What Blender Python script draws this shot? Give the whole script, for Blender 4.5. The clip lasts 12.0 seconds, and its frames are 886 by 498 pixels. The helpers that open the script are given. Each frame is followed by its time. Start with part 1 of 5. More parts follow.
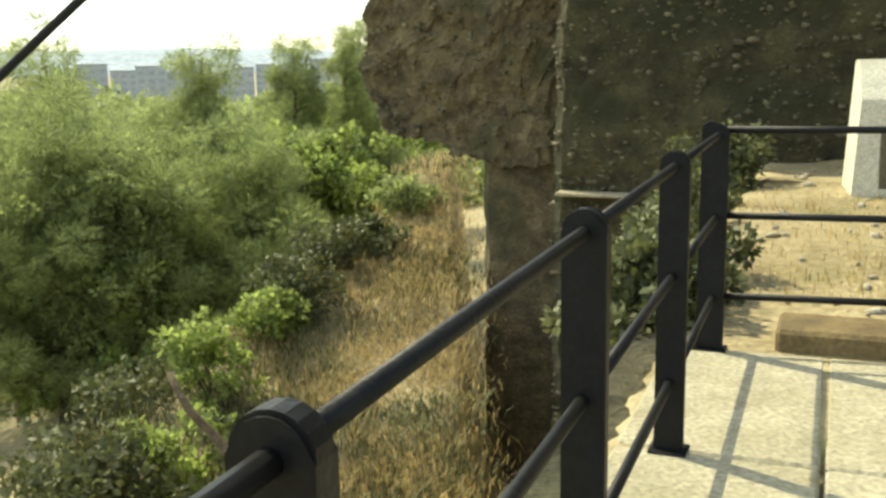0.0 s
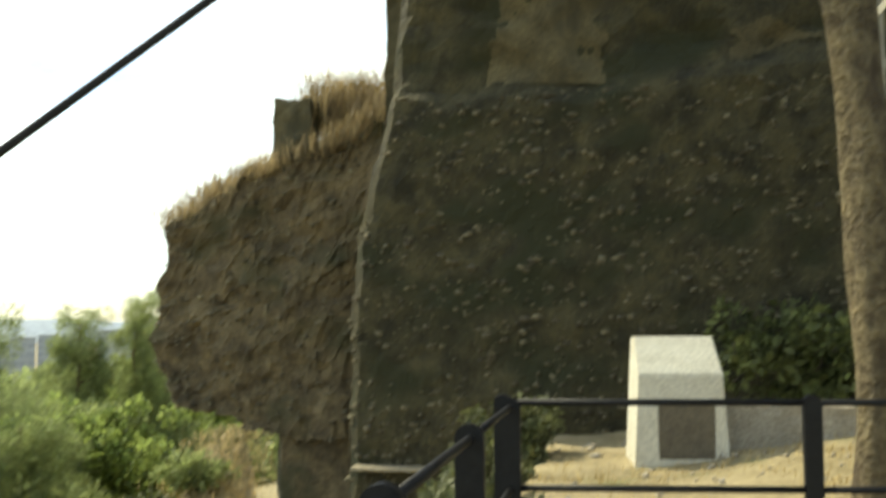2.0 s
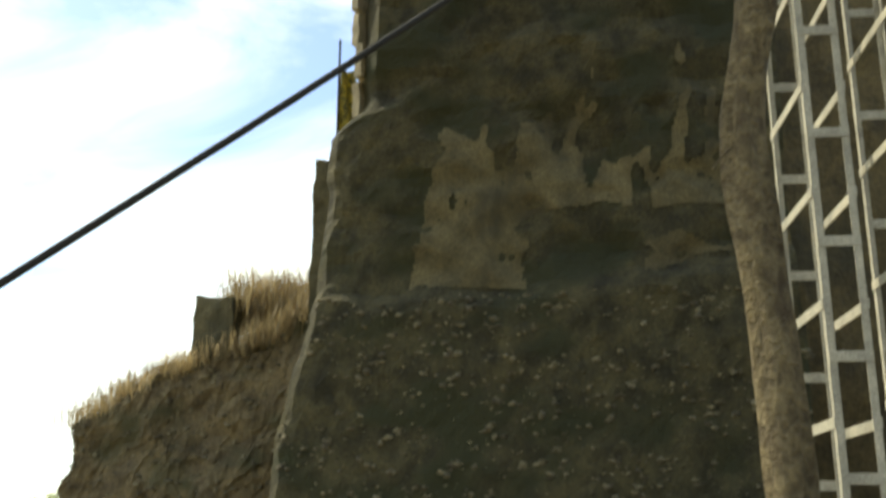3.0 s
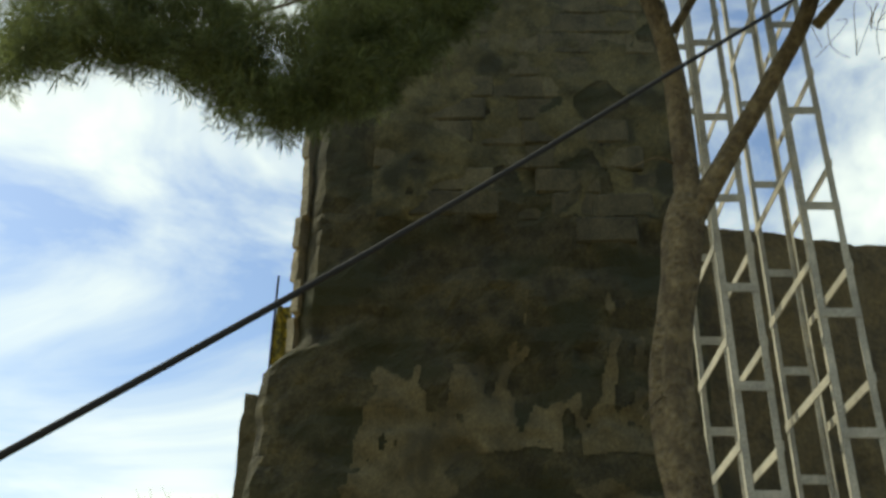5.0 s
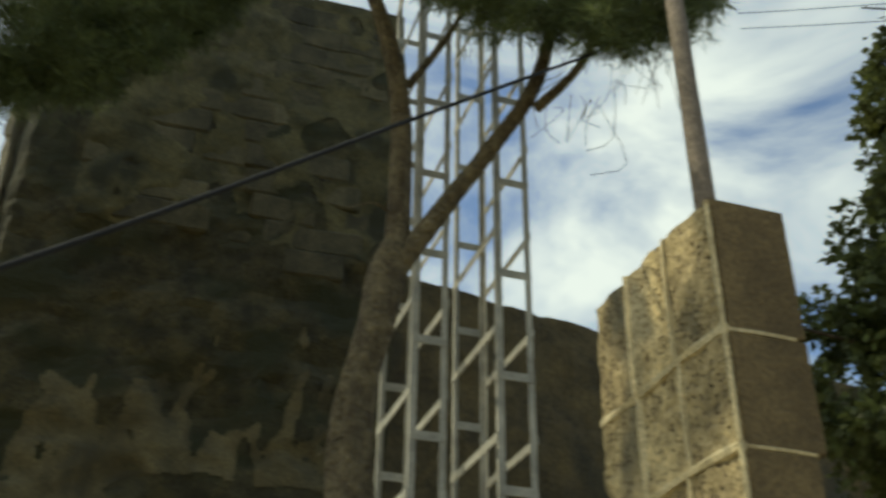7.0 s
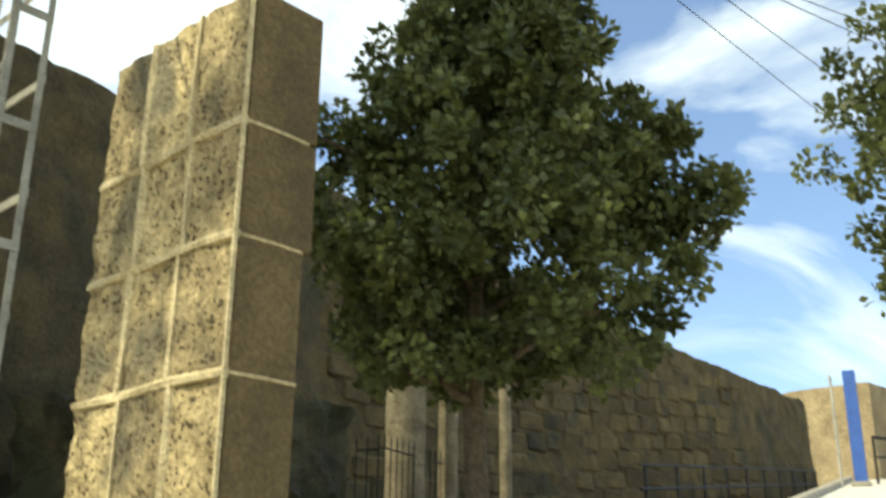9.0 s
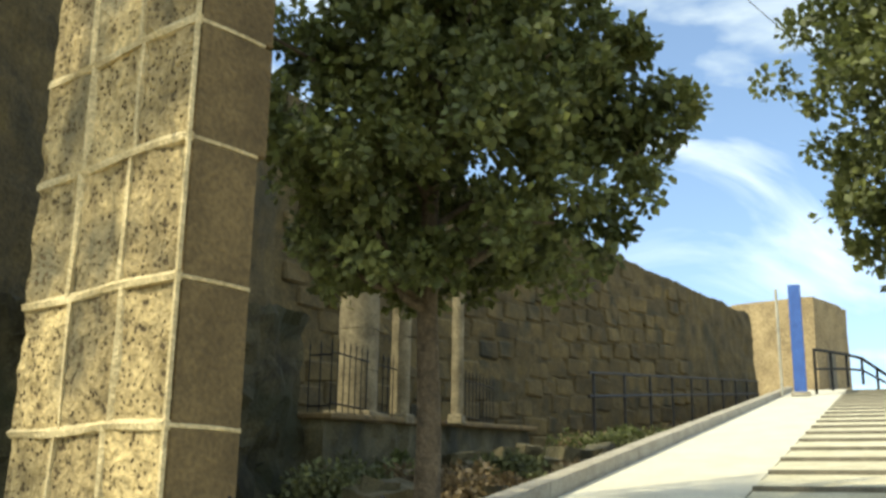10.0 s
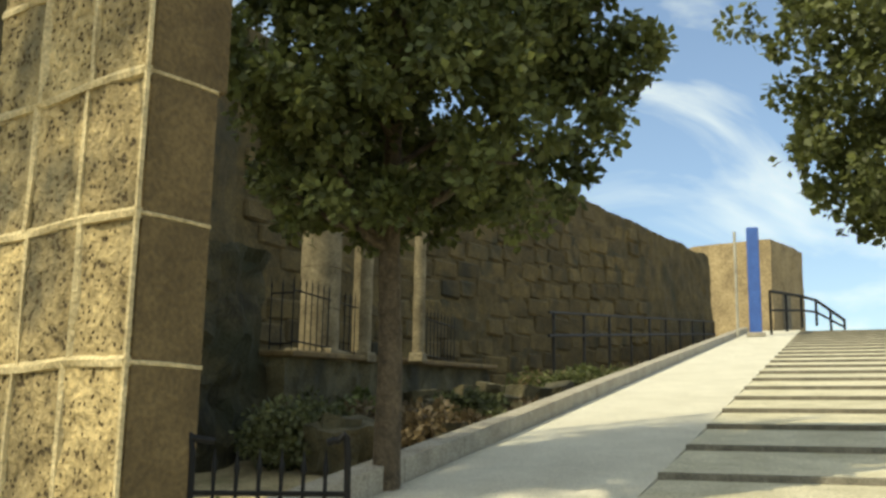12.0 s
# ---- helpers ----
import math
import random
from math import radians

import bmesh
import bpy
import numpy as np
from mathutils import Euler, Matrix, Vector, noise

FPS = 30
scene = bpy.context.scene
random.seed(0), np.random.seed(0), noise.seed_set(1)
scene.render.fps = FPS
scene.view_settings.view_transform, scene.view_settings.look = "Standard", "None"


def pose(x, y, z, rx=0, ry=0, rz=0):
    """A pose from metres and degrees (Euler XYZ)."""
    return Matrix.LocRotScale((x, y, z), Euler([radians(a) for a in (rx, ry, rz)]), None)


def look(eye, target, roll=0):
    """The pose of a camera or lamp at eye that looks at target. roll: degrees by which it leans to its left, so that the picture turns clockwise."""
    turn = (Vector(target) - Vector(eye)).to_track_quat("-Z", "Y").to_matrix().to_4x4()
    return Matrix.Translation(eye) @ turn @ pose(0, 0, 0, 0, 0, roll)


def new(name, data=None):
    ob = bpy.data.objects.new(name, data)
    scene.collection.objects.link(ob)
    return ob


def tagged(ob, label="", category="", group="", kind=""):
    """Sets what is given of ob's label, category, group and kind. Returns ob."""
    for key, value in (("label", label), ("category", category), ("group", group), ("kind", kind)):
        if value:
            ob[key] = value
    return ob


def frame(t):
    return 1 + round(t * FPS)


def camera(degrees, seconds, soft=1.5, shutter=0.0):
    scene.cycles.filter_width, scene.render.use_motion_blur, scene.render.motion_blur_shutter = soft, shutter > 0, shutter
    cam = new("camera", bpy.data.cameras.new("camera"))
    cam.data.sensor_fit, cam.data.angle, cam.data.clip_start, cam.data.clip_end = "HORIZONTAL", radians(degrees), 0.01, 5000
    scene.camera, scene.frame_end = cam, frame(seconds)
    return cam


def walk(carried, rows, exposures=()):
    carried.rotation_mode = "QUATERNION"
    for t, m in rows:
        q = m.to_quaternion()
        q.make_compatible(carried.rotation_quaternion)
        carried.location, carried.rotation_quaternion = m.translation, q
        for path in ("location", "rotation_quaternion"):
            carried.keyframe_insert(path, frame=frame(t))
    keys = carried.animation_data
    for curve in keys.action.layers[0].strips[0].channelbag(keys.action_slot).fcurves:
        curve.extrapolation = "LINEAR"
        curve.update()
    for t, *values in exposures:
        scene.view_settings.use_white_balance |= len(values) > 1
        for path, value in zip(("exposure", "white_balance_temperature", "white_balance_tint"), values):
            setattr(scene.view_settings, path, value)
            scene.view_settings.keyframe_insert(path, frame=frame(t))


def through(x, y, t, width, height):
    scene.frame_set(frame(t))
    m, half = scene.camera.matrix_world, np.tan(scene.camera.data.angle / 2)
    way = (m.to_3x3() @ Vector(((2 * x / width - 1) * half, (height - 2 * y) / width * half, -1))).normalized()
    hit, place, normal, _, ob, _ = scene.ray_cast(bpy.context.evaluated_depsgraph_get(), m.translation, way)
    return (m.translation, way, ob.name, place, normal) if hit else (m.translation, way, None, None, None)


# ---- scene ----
cam = camera(47.0, 12.0, soft=2.8, shutter=0.5)
EYE = (0.0, 0.0, 1.45)
# seconds, tilt, lean, turn
PATH = [
    (0.0, 79.13, 0.95, -0.18),
    (0.5, 79.53, 0.94, -0.45),
    (1.0, 83.45, 0.48, -3.46),
    (1.5, 88.37, 0.24, -7.08),
    (2.0, 94.28, 0.23, -11.52),
    (2.5, 100.16, 0.21, -14.59),
    (3.0, 105.60, -0.17, -16.02),
    (3.2, 107.49, 0.02, -16.33),
    (5.0, 119.07, -0.88, -20.35),
    (5.5, 121.24, -0.82, -22.37),
    (6.0, 121.55, -0.89, -26.19),
    (6.5, 121.57, -0.90, -31.65),
    (7.0, 121.15, -0.79, -39.21),
    (7.5, 119.62, -0.67, -47.29),
    (7.7, 118.74, -0.53, -51.10),
    (9.3, 107.48, -0.65, -69.67),
    (9.5, 106.56, -0.75, -69.96),
    (10.0, 104.14, -0.92, -71.10),
    (10.5, 102.61, -0.98, -72.27),
    (11.0, 101.51, -1.03, -72.84),
    (11.5, 100.81, -1.09, -73.04),
    (12.0, 100.77, -1.03, -73.28),
]
walk(cam, [(t, pose(*EYE, a, b, c)) for t, a, b, c in PATH],
     exposures=[(0.0, 0.42, 7900, -5), (1.0, 0.38, 7900, -5), (2.0, 0.16, 7700, -3), (3.2, 0.08, 7700, -1), (5.0, -0.52, 7400, -4), (6.0, -0.64, 7400, -5), (7.0, -0.80, 7300, -5), (7.6, -0.48, 7300, -3), (9.5, 0.06, 7400, -3), (11.5, -0.14, 7900, -3), (12.0, -0.30, 8000, -3)])

# ---- light ----
SUN_TURN, SUN_UP = -44.0, 49.0     # compass angle clockwise from +y, and height, degrees
sun = new("sun", bpy.data.lights.new("sun", "SUN"))
sun.data.energy, sun.data.angle, sun.data.color = 4.8, radians(0.6), (1.0, 0.93, 0.80)
a, e = radians(SUN_TURN), radians(SUN_UP)
SUN_WAY = Vector((math.sin(a) * math.cos(e), math.cos(a) * math.cos(e), math.sin(e)))
sun.matrix_world = look(SUN_WAY * 60, (0, 0, 0))

world = bpy.data.worlds.new("sky")
scene.world = world
world.use_nodes = True


def make_sky():
    nt = world.node_tree
    n, l = nt.nodes, nt.links
    n.clear()
    out = n.new("ShaderNodeOutputWorld")
    bg = n.new("ShaderNodeBackground")
    sky = n.new("ShaderNodeTexSky")
    sky.sky_type, sky.sun_disc = "NISHITA", False
    sky.sun_elevation, sky.sun_rotation = radians(SUN_UP), radians(SUN_TURN)
    sky.dust_density, sky.air_density = 1.0, 1.0
    bg.inputs["Strength"].default_value = 0.115
    co = n.new("ShaderNodeTexCoord")
    mp = n.new("ShaderNodeMapping")
    mp.inputs["Scale"].default_value = (1.0, 1.0, 2.2)
    mp.inputs["Location"].default_value = (0.15, 0.50, 0.22)
    ns = n.new("ShaderNodeTexNoise")
    ns.inputs["Scale"].default_value, ns.inputs["Detail"].default_value = 2.6, 9.0
    ns.inputs["Roughness"].default_value, ns.inputs["Distortion"].default_value = 0.56, 0.7
    rp = n.new("ShaderNodeValToRGB")
    rp.color_ramp.elements[0].position, rp.color_ramp.elements[1].position = 0.45, 0.68
    rp.color_ramp.elements[0].color = (0.03, 0.03, 0.03, 1)
    mx = n.new("ShaderNodeMix")
    mx.data_type = "RGBA"
    mx.inputs[7].default_value = (12.8, 13.8, 14.8, 1)
    l.new(co.outputs["Generated"], mp.inputs["Vector"])
    l.new(mp.outputs["Vector"], ns.inputs["Vector"])
    dot = n.new("ShaderNodeVectorMath")
    dot.operation = "DOT_PRODUCT"
    dot.inputs[1].default_value = SUN_WAY
    glow = n.new("ShaderNodeMapRange")
    glow.inputs[1].default_value, glow.inputs[2].default_value = 0.15, 0.85
    glow.inputs[3].default_value, glow.inputs[4].default_value = -0.02, 0.10
    thick = n.new("ShaderNodeMath")
    thick.operation = "ADD"
    l.new(co.outputs["Generated"], dot.inputs[0])
    l.new(dot.outputs["Value"], glow.inputs[0])
    l.new(ns.outputs["Fac"], thick.inputs[0])
    l.new(glow.outputs[0], thick.inputs[1])
    l.new(thick.outputs[0], rp.inputs["Fac"])
    l.new(rp.outputs["Color"], mx.inputs[0])
    gain = n.new("ShaderNodeMix")
    gain.data_type, gain.blend_type = "RGBA", "MULTIPLY"
    gain.inputs[0].default_value = 1.0
    gain.inputs[7].default_value = (1.75, 1.9, 2.3, 1)
    l.new(sky.outputs["Color"], gain.inputs[6])
    l.new(gain.outputs[2], mx.inputs[6])
    l.new(mx.outputs[2], bg.inputs["Color"])
    l.new(bg.outputs[0], out.inputs["Surface"])


make_sky()

# ---- plan ----
# the ruin, the terrace and its rail keep to one grid, the stepped lane to another
GRID = pose(0, 0, 0, 0, 0, -21.1)      # x along the wall, y towards it
LANE = pose(0, 0, 0, 0, 0, -4.5)       # x up the lane, y to its walled side
RISE = 0.1425                          # the lane's slope
G_INV, L_INV = GRID.inverted(), LANE.inverted()


def aim(az, el, d, up=EYE[2]):
    """A place by compass angle and height angle from the standpoint, at the level distance d."""
    return Vector((d * math.sin(radians(az)), d * math.cos(radians(az)), up + d * math.tan(radians(el))))


def lane_z(u):
    """The lane's height: level at the terrace, then climbing evenly to its crest."""
    if u < 4.5:
        return 0.64 * smooth(1.6, 5.4, u) / smooth(1.6, 5.4, 4.5)
    return RISE * min(u, 43.0) - max(0.0, u - 43.0) * 0.05


def smooth(a, b, x):
    k = min(1.0, max(0.0, (x - a) / (b - a)))
    return k * k * (3 - 2 * k)


# ---- materials ----
def mat(name, base, dark, scale=4.0, rough=0.85, bump=0.3, fine=40.0, metal=0.0, spots=None, island=0.0, objvar=0.0, stain=None):
    """A surface with two scales of colour change and relief, in metres."""
    m = bpy.data.materials.new(name)
    m.use_nodes = True
    nt = m.node_tree
    n, l = nt.nodes, nt.links
    b = n["Principled BSDF"]
    b.inputs["Roughness"].default_value, b.inputs["Metallic"].default_value = rough, metal
    geo = n.new("ShaderNodeNewGeometry")
    n1 = n.new("ShaderNodeTexNoise")
    n1.inputs["Scale"].default_value, n1.inputs["Detail"].default_value = scale, 8
    n1.inputs["Roughness"].default_value = 0.65
    n2 = n.new("ShaderNodeTexNoise")
    n2.inputs["Scale"].default_value, n2.inputs["Detail"].default_value = fine, 4
    for k in (n1, n2):
        l.new(geo.outputs["Position"], k.inputs["Vector"])
    r = n.new("ShaderNodeValToRGB")
    r.color_ramp.elements[0].position, r.color_ramp.elements[1].position = 0.36, 0.64
    r.color_ramp.elements[0].color, r.color_ramp.elements[1].color = (*dark, 1), (*base, 1)
    l.new(n1.outputs["Fac"], r.inputs["Fac"])
    col = r.outputs["Color"]

    def blend(fac, other, kind="MIX"):
        x = n.new("ShaderNodeMix")
        x.data_type, x.blend_type = "RGBA", kind
        l.new(col, x.inputs[6])
        if hasattr(fac, "links"):
            l.new(fac, x.inputs[0])
        else:
            x.inputs[0].default_value = fac
        if hasattr(other, "links"):
            l.new(other, x.inputs[7])
        else:
            x.inputs[7].default_value = (*other, 1)
        return x.outputs[2]

    g = n.new("ShaderNodeValToRGB")
    g.color_ramp.elements[0].color, g.color_ramp.elements[1].color = (0.72, 0.72, 0.72, 1), (1.28, 1.28, 1.28, 1)
    g.color_ramp.elements[0].position, g.color_ramp.elements[1].position = 0.3, 0.7
    l.new(n2.outputs["Fac"], g.inputs["Fac"])
    col = blend(1.0, g.outputs["Color"], "MULTIPLY")
    if stain:
        n3 = n.new("ShaderNodeTexNoise")
        n3.inputs["Scale"].default_value, n3.inputs["Detail"].default_value = stain[1], 6
        mp = n.new("ShaderNodeMapping")
        mp.inputs["Scale"].default_value = (1, 1, stain[2])
        l.new(geo.outputs["Position"], mp.inputs["Vector"])
        l.new(mp.outputs["Vector"], n3.inputs["Vector"])
        r3 = n.new("ShaderNodeValToRGB")
        r3.color_ramp.elements[0].position, r3.color_ramp.elements[1].position = stain[3], stain[3] + 0.12
        l.new(n3.outputs["Fac"], r3.inputs["Fac"])
        col = blend(r3.outputs["Color"], stain[0])
    height = n2.outputs["Fac"]
    if spots:
        v = n.new("ShaderNodeTexVoronoi")
        v.inputs["Scale"].default_value = spots[1]
        l.new(geo.outputs["Position"], v.inputs["Vector"])
        r4 = n.new("ShaderNodeValToRGB")
        r4.color_ramp.elements[0].position, r4.color_ramp.elements[1].position = spots[2], spots[2] + 0.08
        r4.color_ramp.elements[0].color, r4.color_ramp.elements[1].color = (1, 1, 1, 1), (0, 0, 0, 1)
        wander = n.new("ShaderNodeMath")
        wander.operation, wander.inputs[1].default_value = "MULTIPLY_ADD", 0.9
        rag = n.new("ShaderNodeMath")
        rag.operation, rag.inputs[1].default_value, rag.inputs[2].default_value = "MULTIPLY_ADD", 0.55, -0.78
        l.new(n2.outputs["Fac"], rag.inputs[0])
        l.new(n1.outputs["Fac"], wander.inputs[0])
        l.new(rag.outputs[0], wander.inputs[2])
        far_in = n.new("ShaderNodeMath")
        far_in.operation = "ADD"
        l.new(v.outputs["Distance"], far_in.inputs[0])
        l.new(wander.outputs[0], far_in.inputs[1])
        l.new(far_in.outputs[0], r4.inputs["Fac"])
        col = blend(r4.outputs["Color"], spots[0])
        pit = n.new("ShaderNodeMath")
        pit.operation = "SUBTRACT"
        l.new(height, pit.inputs[0])
        l.new(r4.outputs["Color"], pit.inputs[1])
        height = pit.outputs[0]
    for amount, source in ((island, "Random Per Island"), (objvar, "Random")):
        if amount:
            src = geo.outputs[source] if source != "Random" else n.new("ShaderNodeObjectInfo").outputs["Random"]
            mr = n.new("ShaderNodeMapRange")
            mr.inputs[3].default_value, mr.inputs[4].default_value = 1 - amount, 1 + amount
            l.new(src, mr.inputs[0])
            cc = n.new("ShaderNodeCombineColor")
            for k in range(3):
                l.new(mr.outputs[0], cc.inputs[k])
            col = blend(1.0, cc.outputs[0], "MULTIPLY")
    l.new(col, b.inputs["Base Color"])
    if bump:
        bm1 = n.new("ShaderNodeBump")
        bm1.inputs["Strength"].default_value, bm1.inputs["Distance"].default_value = bump, 0.03
        add = n.new("ShaderNodeMath")
        add.operation = "ADD"
        l.new(height, add.inputs[0])
        l.new(n1.outputs["Fac"], add.inputs[1])
        l.new(add.outputs[0], bm1.inputs["Height"])
        l.new(bm1.outputs["Normal"], b.inputs["Normal"])
    return m


def leaf_mat(name, base, dark, through=0.35, island=0.4):
    m = mat(name, base, dark, 1.5, 0.6, 0.0, 6.0, island=island)
    n, l = m.node_tree.nodes, m.node_tree.links
    b, out = n["Principled BSDF"], n["Material Output"]
    tr = n.new("ShaderNodeBsdfTranslucent")
    mx = n.new("ShaderNodeMixShader")
    mx.inputs[0].default_value = through
    l.new(b.inputs["Base Color"].links[0].from_socket, tr.inputs["Color"])
    l.new(b.outputs[0], mx.inputs[1])
    l.new(tr.outputs[0], mx.inputs[2])
    l.new(mx.outputs[0], out.inputs["Surface"])
    return m


# rubble, plaster, ashlar and facing: the tower's shade is darkened into these tones
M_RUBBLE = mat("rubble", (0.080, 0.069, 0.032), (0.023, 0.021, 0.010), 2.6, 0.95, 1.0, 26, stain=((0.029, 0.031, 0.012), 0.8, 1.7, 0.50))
M_MASS = mat("brown_conglomerate", (0.180, 0.139, 0.074), (0.066, 0.050, 0.028), 3.0, 0.95, 1.0, 22, stain=((0.059, 0.056, 0.027), 0.9, 1.2, 0.52))
M_PEBBLE = mat("pebbles", (0.165, 0.145, 0.088), (0.070, 0.058, 0.036), 6, 0.9, 0.4, 40, island=0.45)
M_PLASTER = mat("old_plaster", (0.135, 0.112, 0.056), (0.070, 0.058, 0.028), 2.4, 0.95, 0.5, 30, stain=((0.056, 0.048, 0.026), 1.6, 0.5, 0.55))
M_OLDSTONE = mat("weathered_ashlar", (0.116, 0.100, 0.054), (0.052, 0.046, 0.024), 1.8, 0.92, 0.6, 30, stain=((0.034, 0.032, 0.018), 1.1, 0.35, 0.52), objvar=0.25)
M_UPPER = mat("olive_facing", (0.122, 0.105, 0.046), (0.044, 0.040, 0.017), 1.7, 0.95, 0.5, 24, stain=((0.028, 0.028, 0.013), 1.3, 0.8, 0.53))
# cream holds the sunlight on the tower's edge; the pale ledge shares it
M_SIDE = mat("sunlit_and_pale_stone", (0.42, 0.36, 0.25), (0.28, 0.24, 0.16), 3, 0.92, 0.6, 30)
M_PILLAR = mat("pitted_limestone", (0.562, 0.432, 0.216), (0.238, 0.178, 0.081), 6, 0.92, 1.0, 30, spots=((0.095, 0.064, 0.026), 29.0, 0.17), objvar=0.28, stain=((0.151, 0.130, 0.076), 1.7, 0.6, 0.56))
M_MORTAR = mat("pale_mortar", (0.66, 0.54, 0.31), (0.42, 0.34, 0.19), 6, 0.9, 0.5, 50)
# the rampart's shade is put into these two dark honey tones
M_WALLFAR = mat("shaded_honey_rampart", (0.122, 0.089, 0.034), (0.052, 0.039, 0.016), 1.4, 0.92, 0.8, 14, stain=((0.035, 0.033, 0.018), 0.6, 0.6, 0.55))
M_BLOCK = mat("shaded_honey_block", (0.136, 0.098, 0.038), (0.062, 0.046, 0.019), 1.6, 0.92, 0.8, 20, objvar=0.3, stain=((0.037, 0.034, 0.019), 0.9, 0.6, 0.56))
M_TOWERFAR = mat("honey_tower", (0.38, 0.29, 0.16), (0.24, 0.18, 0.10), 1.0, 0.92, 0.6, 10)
M_IRON = mat("black_paint", (0.009, 0.0095, 0.010), (0.006, 0.006, 0.007), 12, 0.5, 0.12, 60)
M_IRON.node_tree.nodes["Principled BSDF"].inputs["Specular IOR Level"].default_value = 0.2
M_STEEL = mat("galvanised_steel", (0.50, 0.47, 0.38), (0.30, 0.285, 0.235), 3, 0.6, 0.1, 60)
M_CABLE = mat("rubber", (0.012, 0.012, 0.012), (0.008, 0.008, 0.008), 8, 0.9, 0.0, 60)
# far darker than the pitted limestone, to carry the shade of side faces
M_DRESSED = mat("shaded_dressed_stone", (0.185, 0.130, 0.058), (0.105, 0.073, 0.032), 3.0, 0.9, 0.4, 40, objvar=0.15, stain=((0.085, 0.066, 0.034), 2.2, 0.5, 0.58))
M_COLUMN = mat("column_stone", (0.27, 0.225, 0.14), (0.13, 0.105, 0.062), 3.0, 0.9, 0.5, 30)
M_SOIL = mat("dry_soil", (0.374, 0.306, 0.178), (0.212, 0.170, 0.085), 1.4, 0.97, 0.8, 18, stain=((0.170, 0.162, 0.068), 0.9, 1.0, 0.58))
M_PAVE = mat("worn_concrete", (0.406, 0.367, 0.265), (0.281, 0.250, 0.164), 2.4, 0.95, 0.4, 40, stain=((0.211, 0.179, 0.101), 2.2, 1, 0.6))
M_LANE = mat("pale_concrete", (0.644, 0.607, 0.497), (0.552, 0.515, 0.414), 1.2, 0.9, 0.08, 60)
M_KERB = mat("kerb_stone", (0.425, 0.383, 0.306), (0.306, 0.272, 0.212), 3, 0.9, 0.4, 40)
M_STEP = mat("step_stone", (0.62, 0.57, 0.42), (0.46, 0.42, 0.29), 2, 0.9, 0.1, 40, objvar=0.1)
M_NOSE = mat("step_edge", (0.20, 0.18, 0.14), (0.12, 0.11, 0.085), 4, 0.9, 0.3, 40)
M_MONUMENT = mat("monument_stone", (0.66, 0.63, 0.52), (0.55, 0.52, 0.42), 5, 0.8, 0.2, 60)
M_PLAQUE = mat("plaque", (0.15, 0.125, 0.085), (0.10, 0.085, 0.06), 9, 0.6, 0.15, 60)
M_BARK = mat("pine_bark", (0.220, 0.175, 0.096), (0.095, 0.072, 0.040), 7, 0.95, 2.2, 22, stain=((0.078, 0.057, 0.032), 5.0, 0.35, 0.58))
M_TRUNK = mat("grey_bark", (0.144, 0.108, 0.068), (0.065, 0.049, 0.031), 9, 0.95, 0.8, 30)
M_POLE = mat("wood_pole", (0.24, 0.19, 0.14), (0.14, 0.11, 0.08), 6, 0.9, 0.5, 40)
M_NEEDLE = leaf_mat("pine_needles", (0.15, 0.175, 0.062), (0.08, 0.10, 0.036), 0.5)
M_LEAF = leaf_mat("dark_leaves", (0.165, 0.185, 0.060), (0.068, 0.085, 0.026), 0.38)
M_LEAF2 = leaf_mat("light_leaves", (0.33, 0.40, 0.12), (0.18, 0.23, 0.06), 0.6)
M_LEAF3 = leaf_mat("olive_leaves", (0.34, 0.385, 0.155), (0.20, 0.24, 0.09), 0.6)
M_GRASS = leaf_mat("dry_grass", (0.58, 0.45, 0.22), (0.38, 0.29, 0.13), 0.45)
M_STRAW = leaf_mat("brown_straw", (0.42, 0.33, 0.18), (0.24, 0.18, 0.095), 0.4)
M_WEED = leaf_mat("green_weed", (0.15, 0.16, 0.065), (0.08, 0.09, 0.033), 0.3)
M_DRY = leaf_mat("withered_leaves", (0.20, 0.145, 0.075), (0.10, 0.075, 0.04), 0.3)
M_BLUE = mat("blue_enamel", (0.05, 0.13, 0.42), (0.04, 0.10, 0.34), 3, 0.4, 0.0, 40)
# town walls and windows: distance haze is mixed into the pale blue-grey
M_FAR = mat("hazy_render", (0.40, 0.42, 0.43), (0.34, 0.36, 0.37), 0.3, 0.9, 0.0, 3)
M_FARWIN = mat("hazy_glass", (0.32, 0.345, 0.36), (0.27, 0.29, 0.305), 0.5, 0.6, 0.0, 3)
# the hills' blue haze is painted as their surface colour
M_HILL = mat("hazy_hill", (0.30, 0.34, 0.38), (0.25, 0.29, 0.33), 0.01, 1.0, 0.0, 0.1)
M_FLAG = mat("flag_cloth", (0.40, 0.33, 0.06), (0.02, 0.03, 0.02), 14, 0.8, 0.0, 40)


# ---- mesh helpers ----
def thing(name, label, category, place=(0, 0, 0), group="", kind="", turn=None):
    ob = new(name)
    ob.matrix_world = turn if turn is not None else Matrix.Translation(place)
    return tagged(ob, label, category, group, kind)


def part(name, bm, material, parent=None, label="", flat=True):
    me = bpy.data.meshes.new(name)
    bm.to_mesh(me)
    bm.free()
    me.materials.append(material)
    if not flat:
        me.shade_smooth()
    ob = new(name, me)
    ob.parent = parent
    return tagged(ob, label)


def raw(name, verts, faces, material, parent=None, label="", sm=False):
    me = bpy.data.meshes.new(name)
    me.from_pydata([tuple(v) for v in verts], [], [tuple(f) for f in faces])
    me.materials.append(material)
    if sm:
        me.shade_smooth()
    ob = new(name, me)
    ob.parent = parent
    return tagged(ob, label)


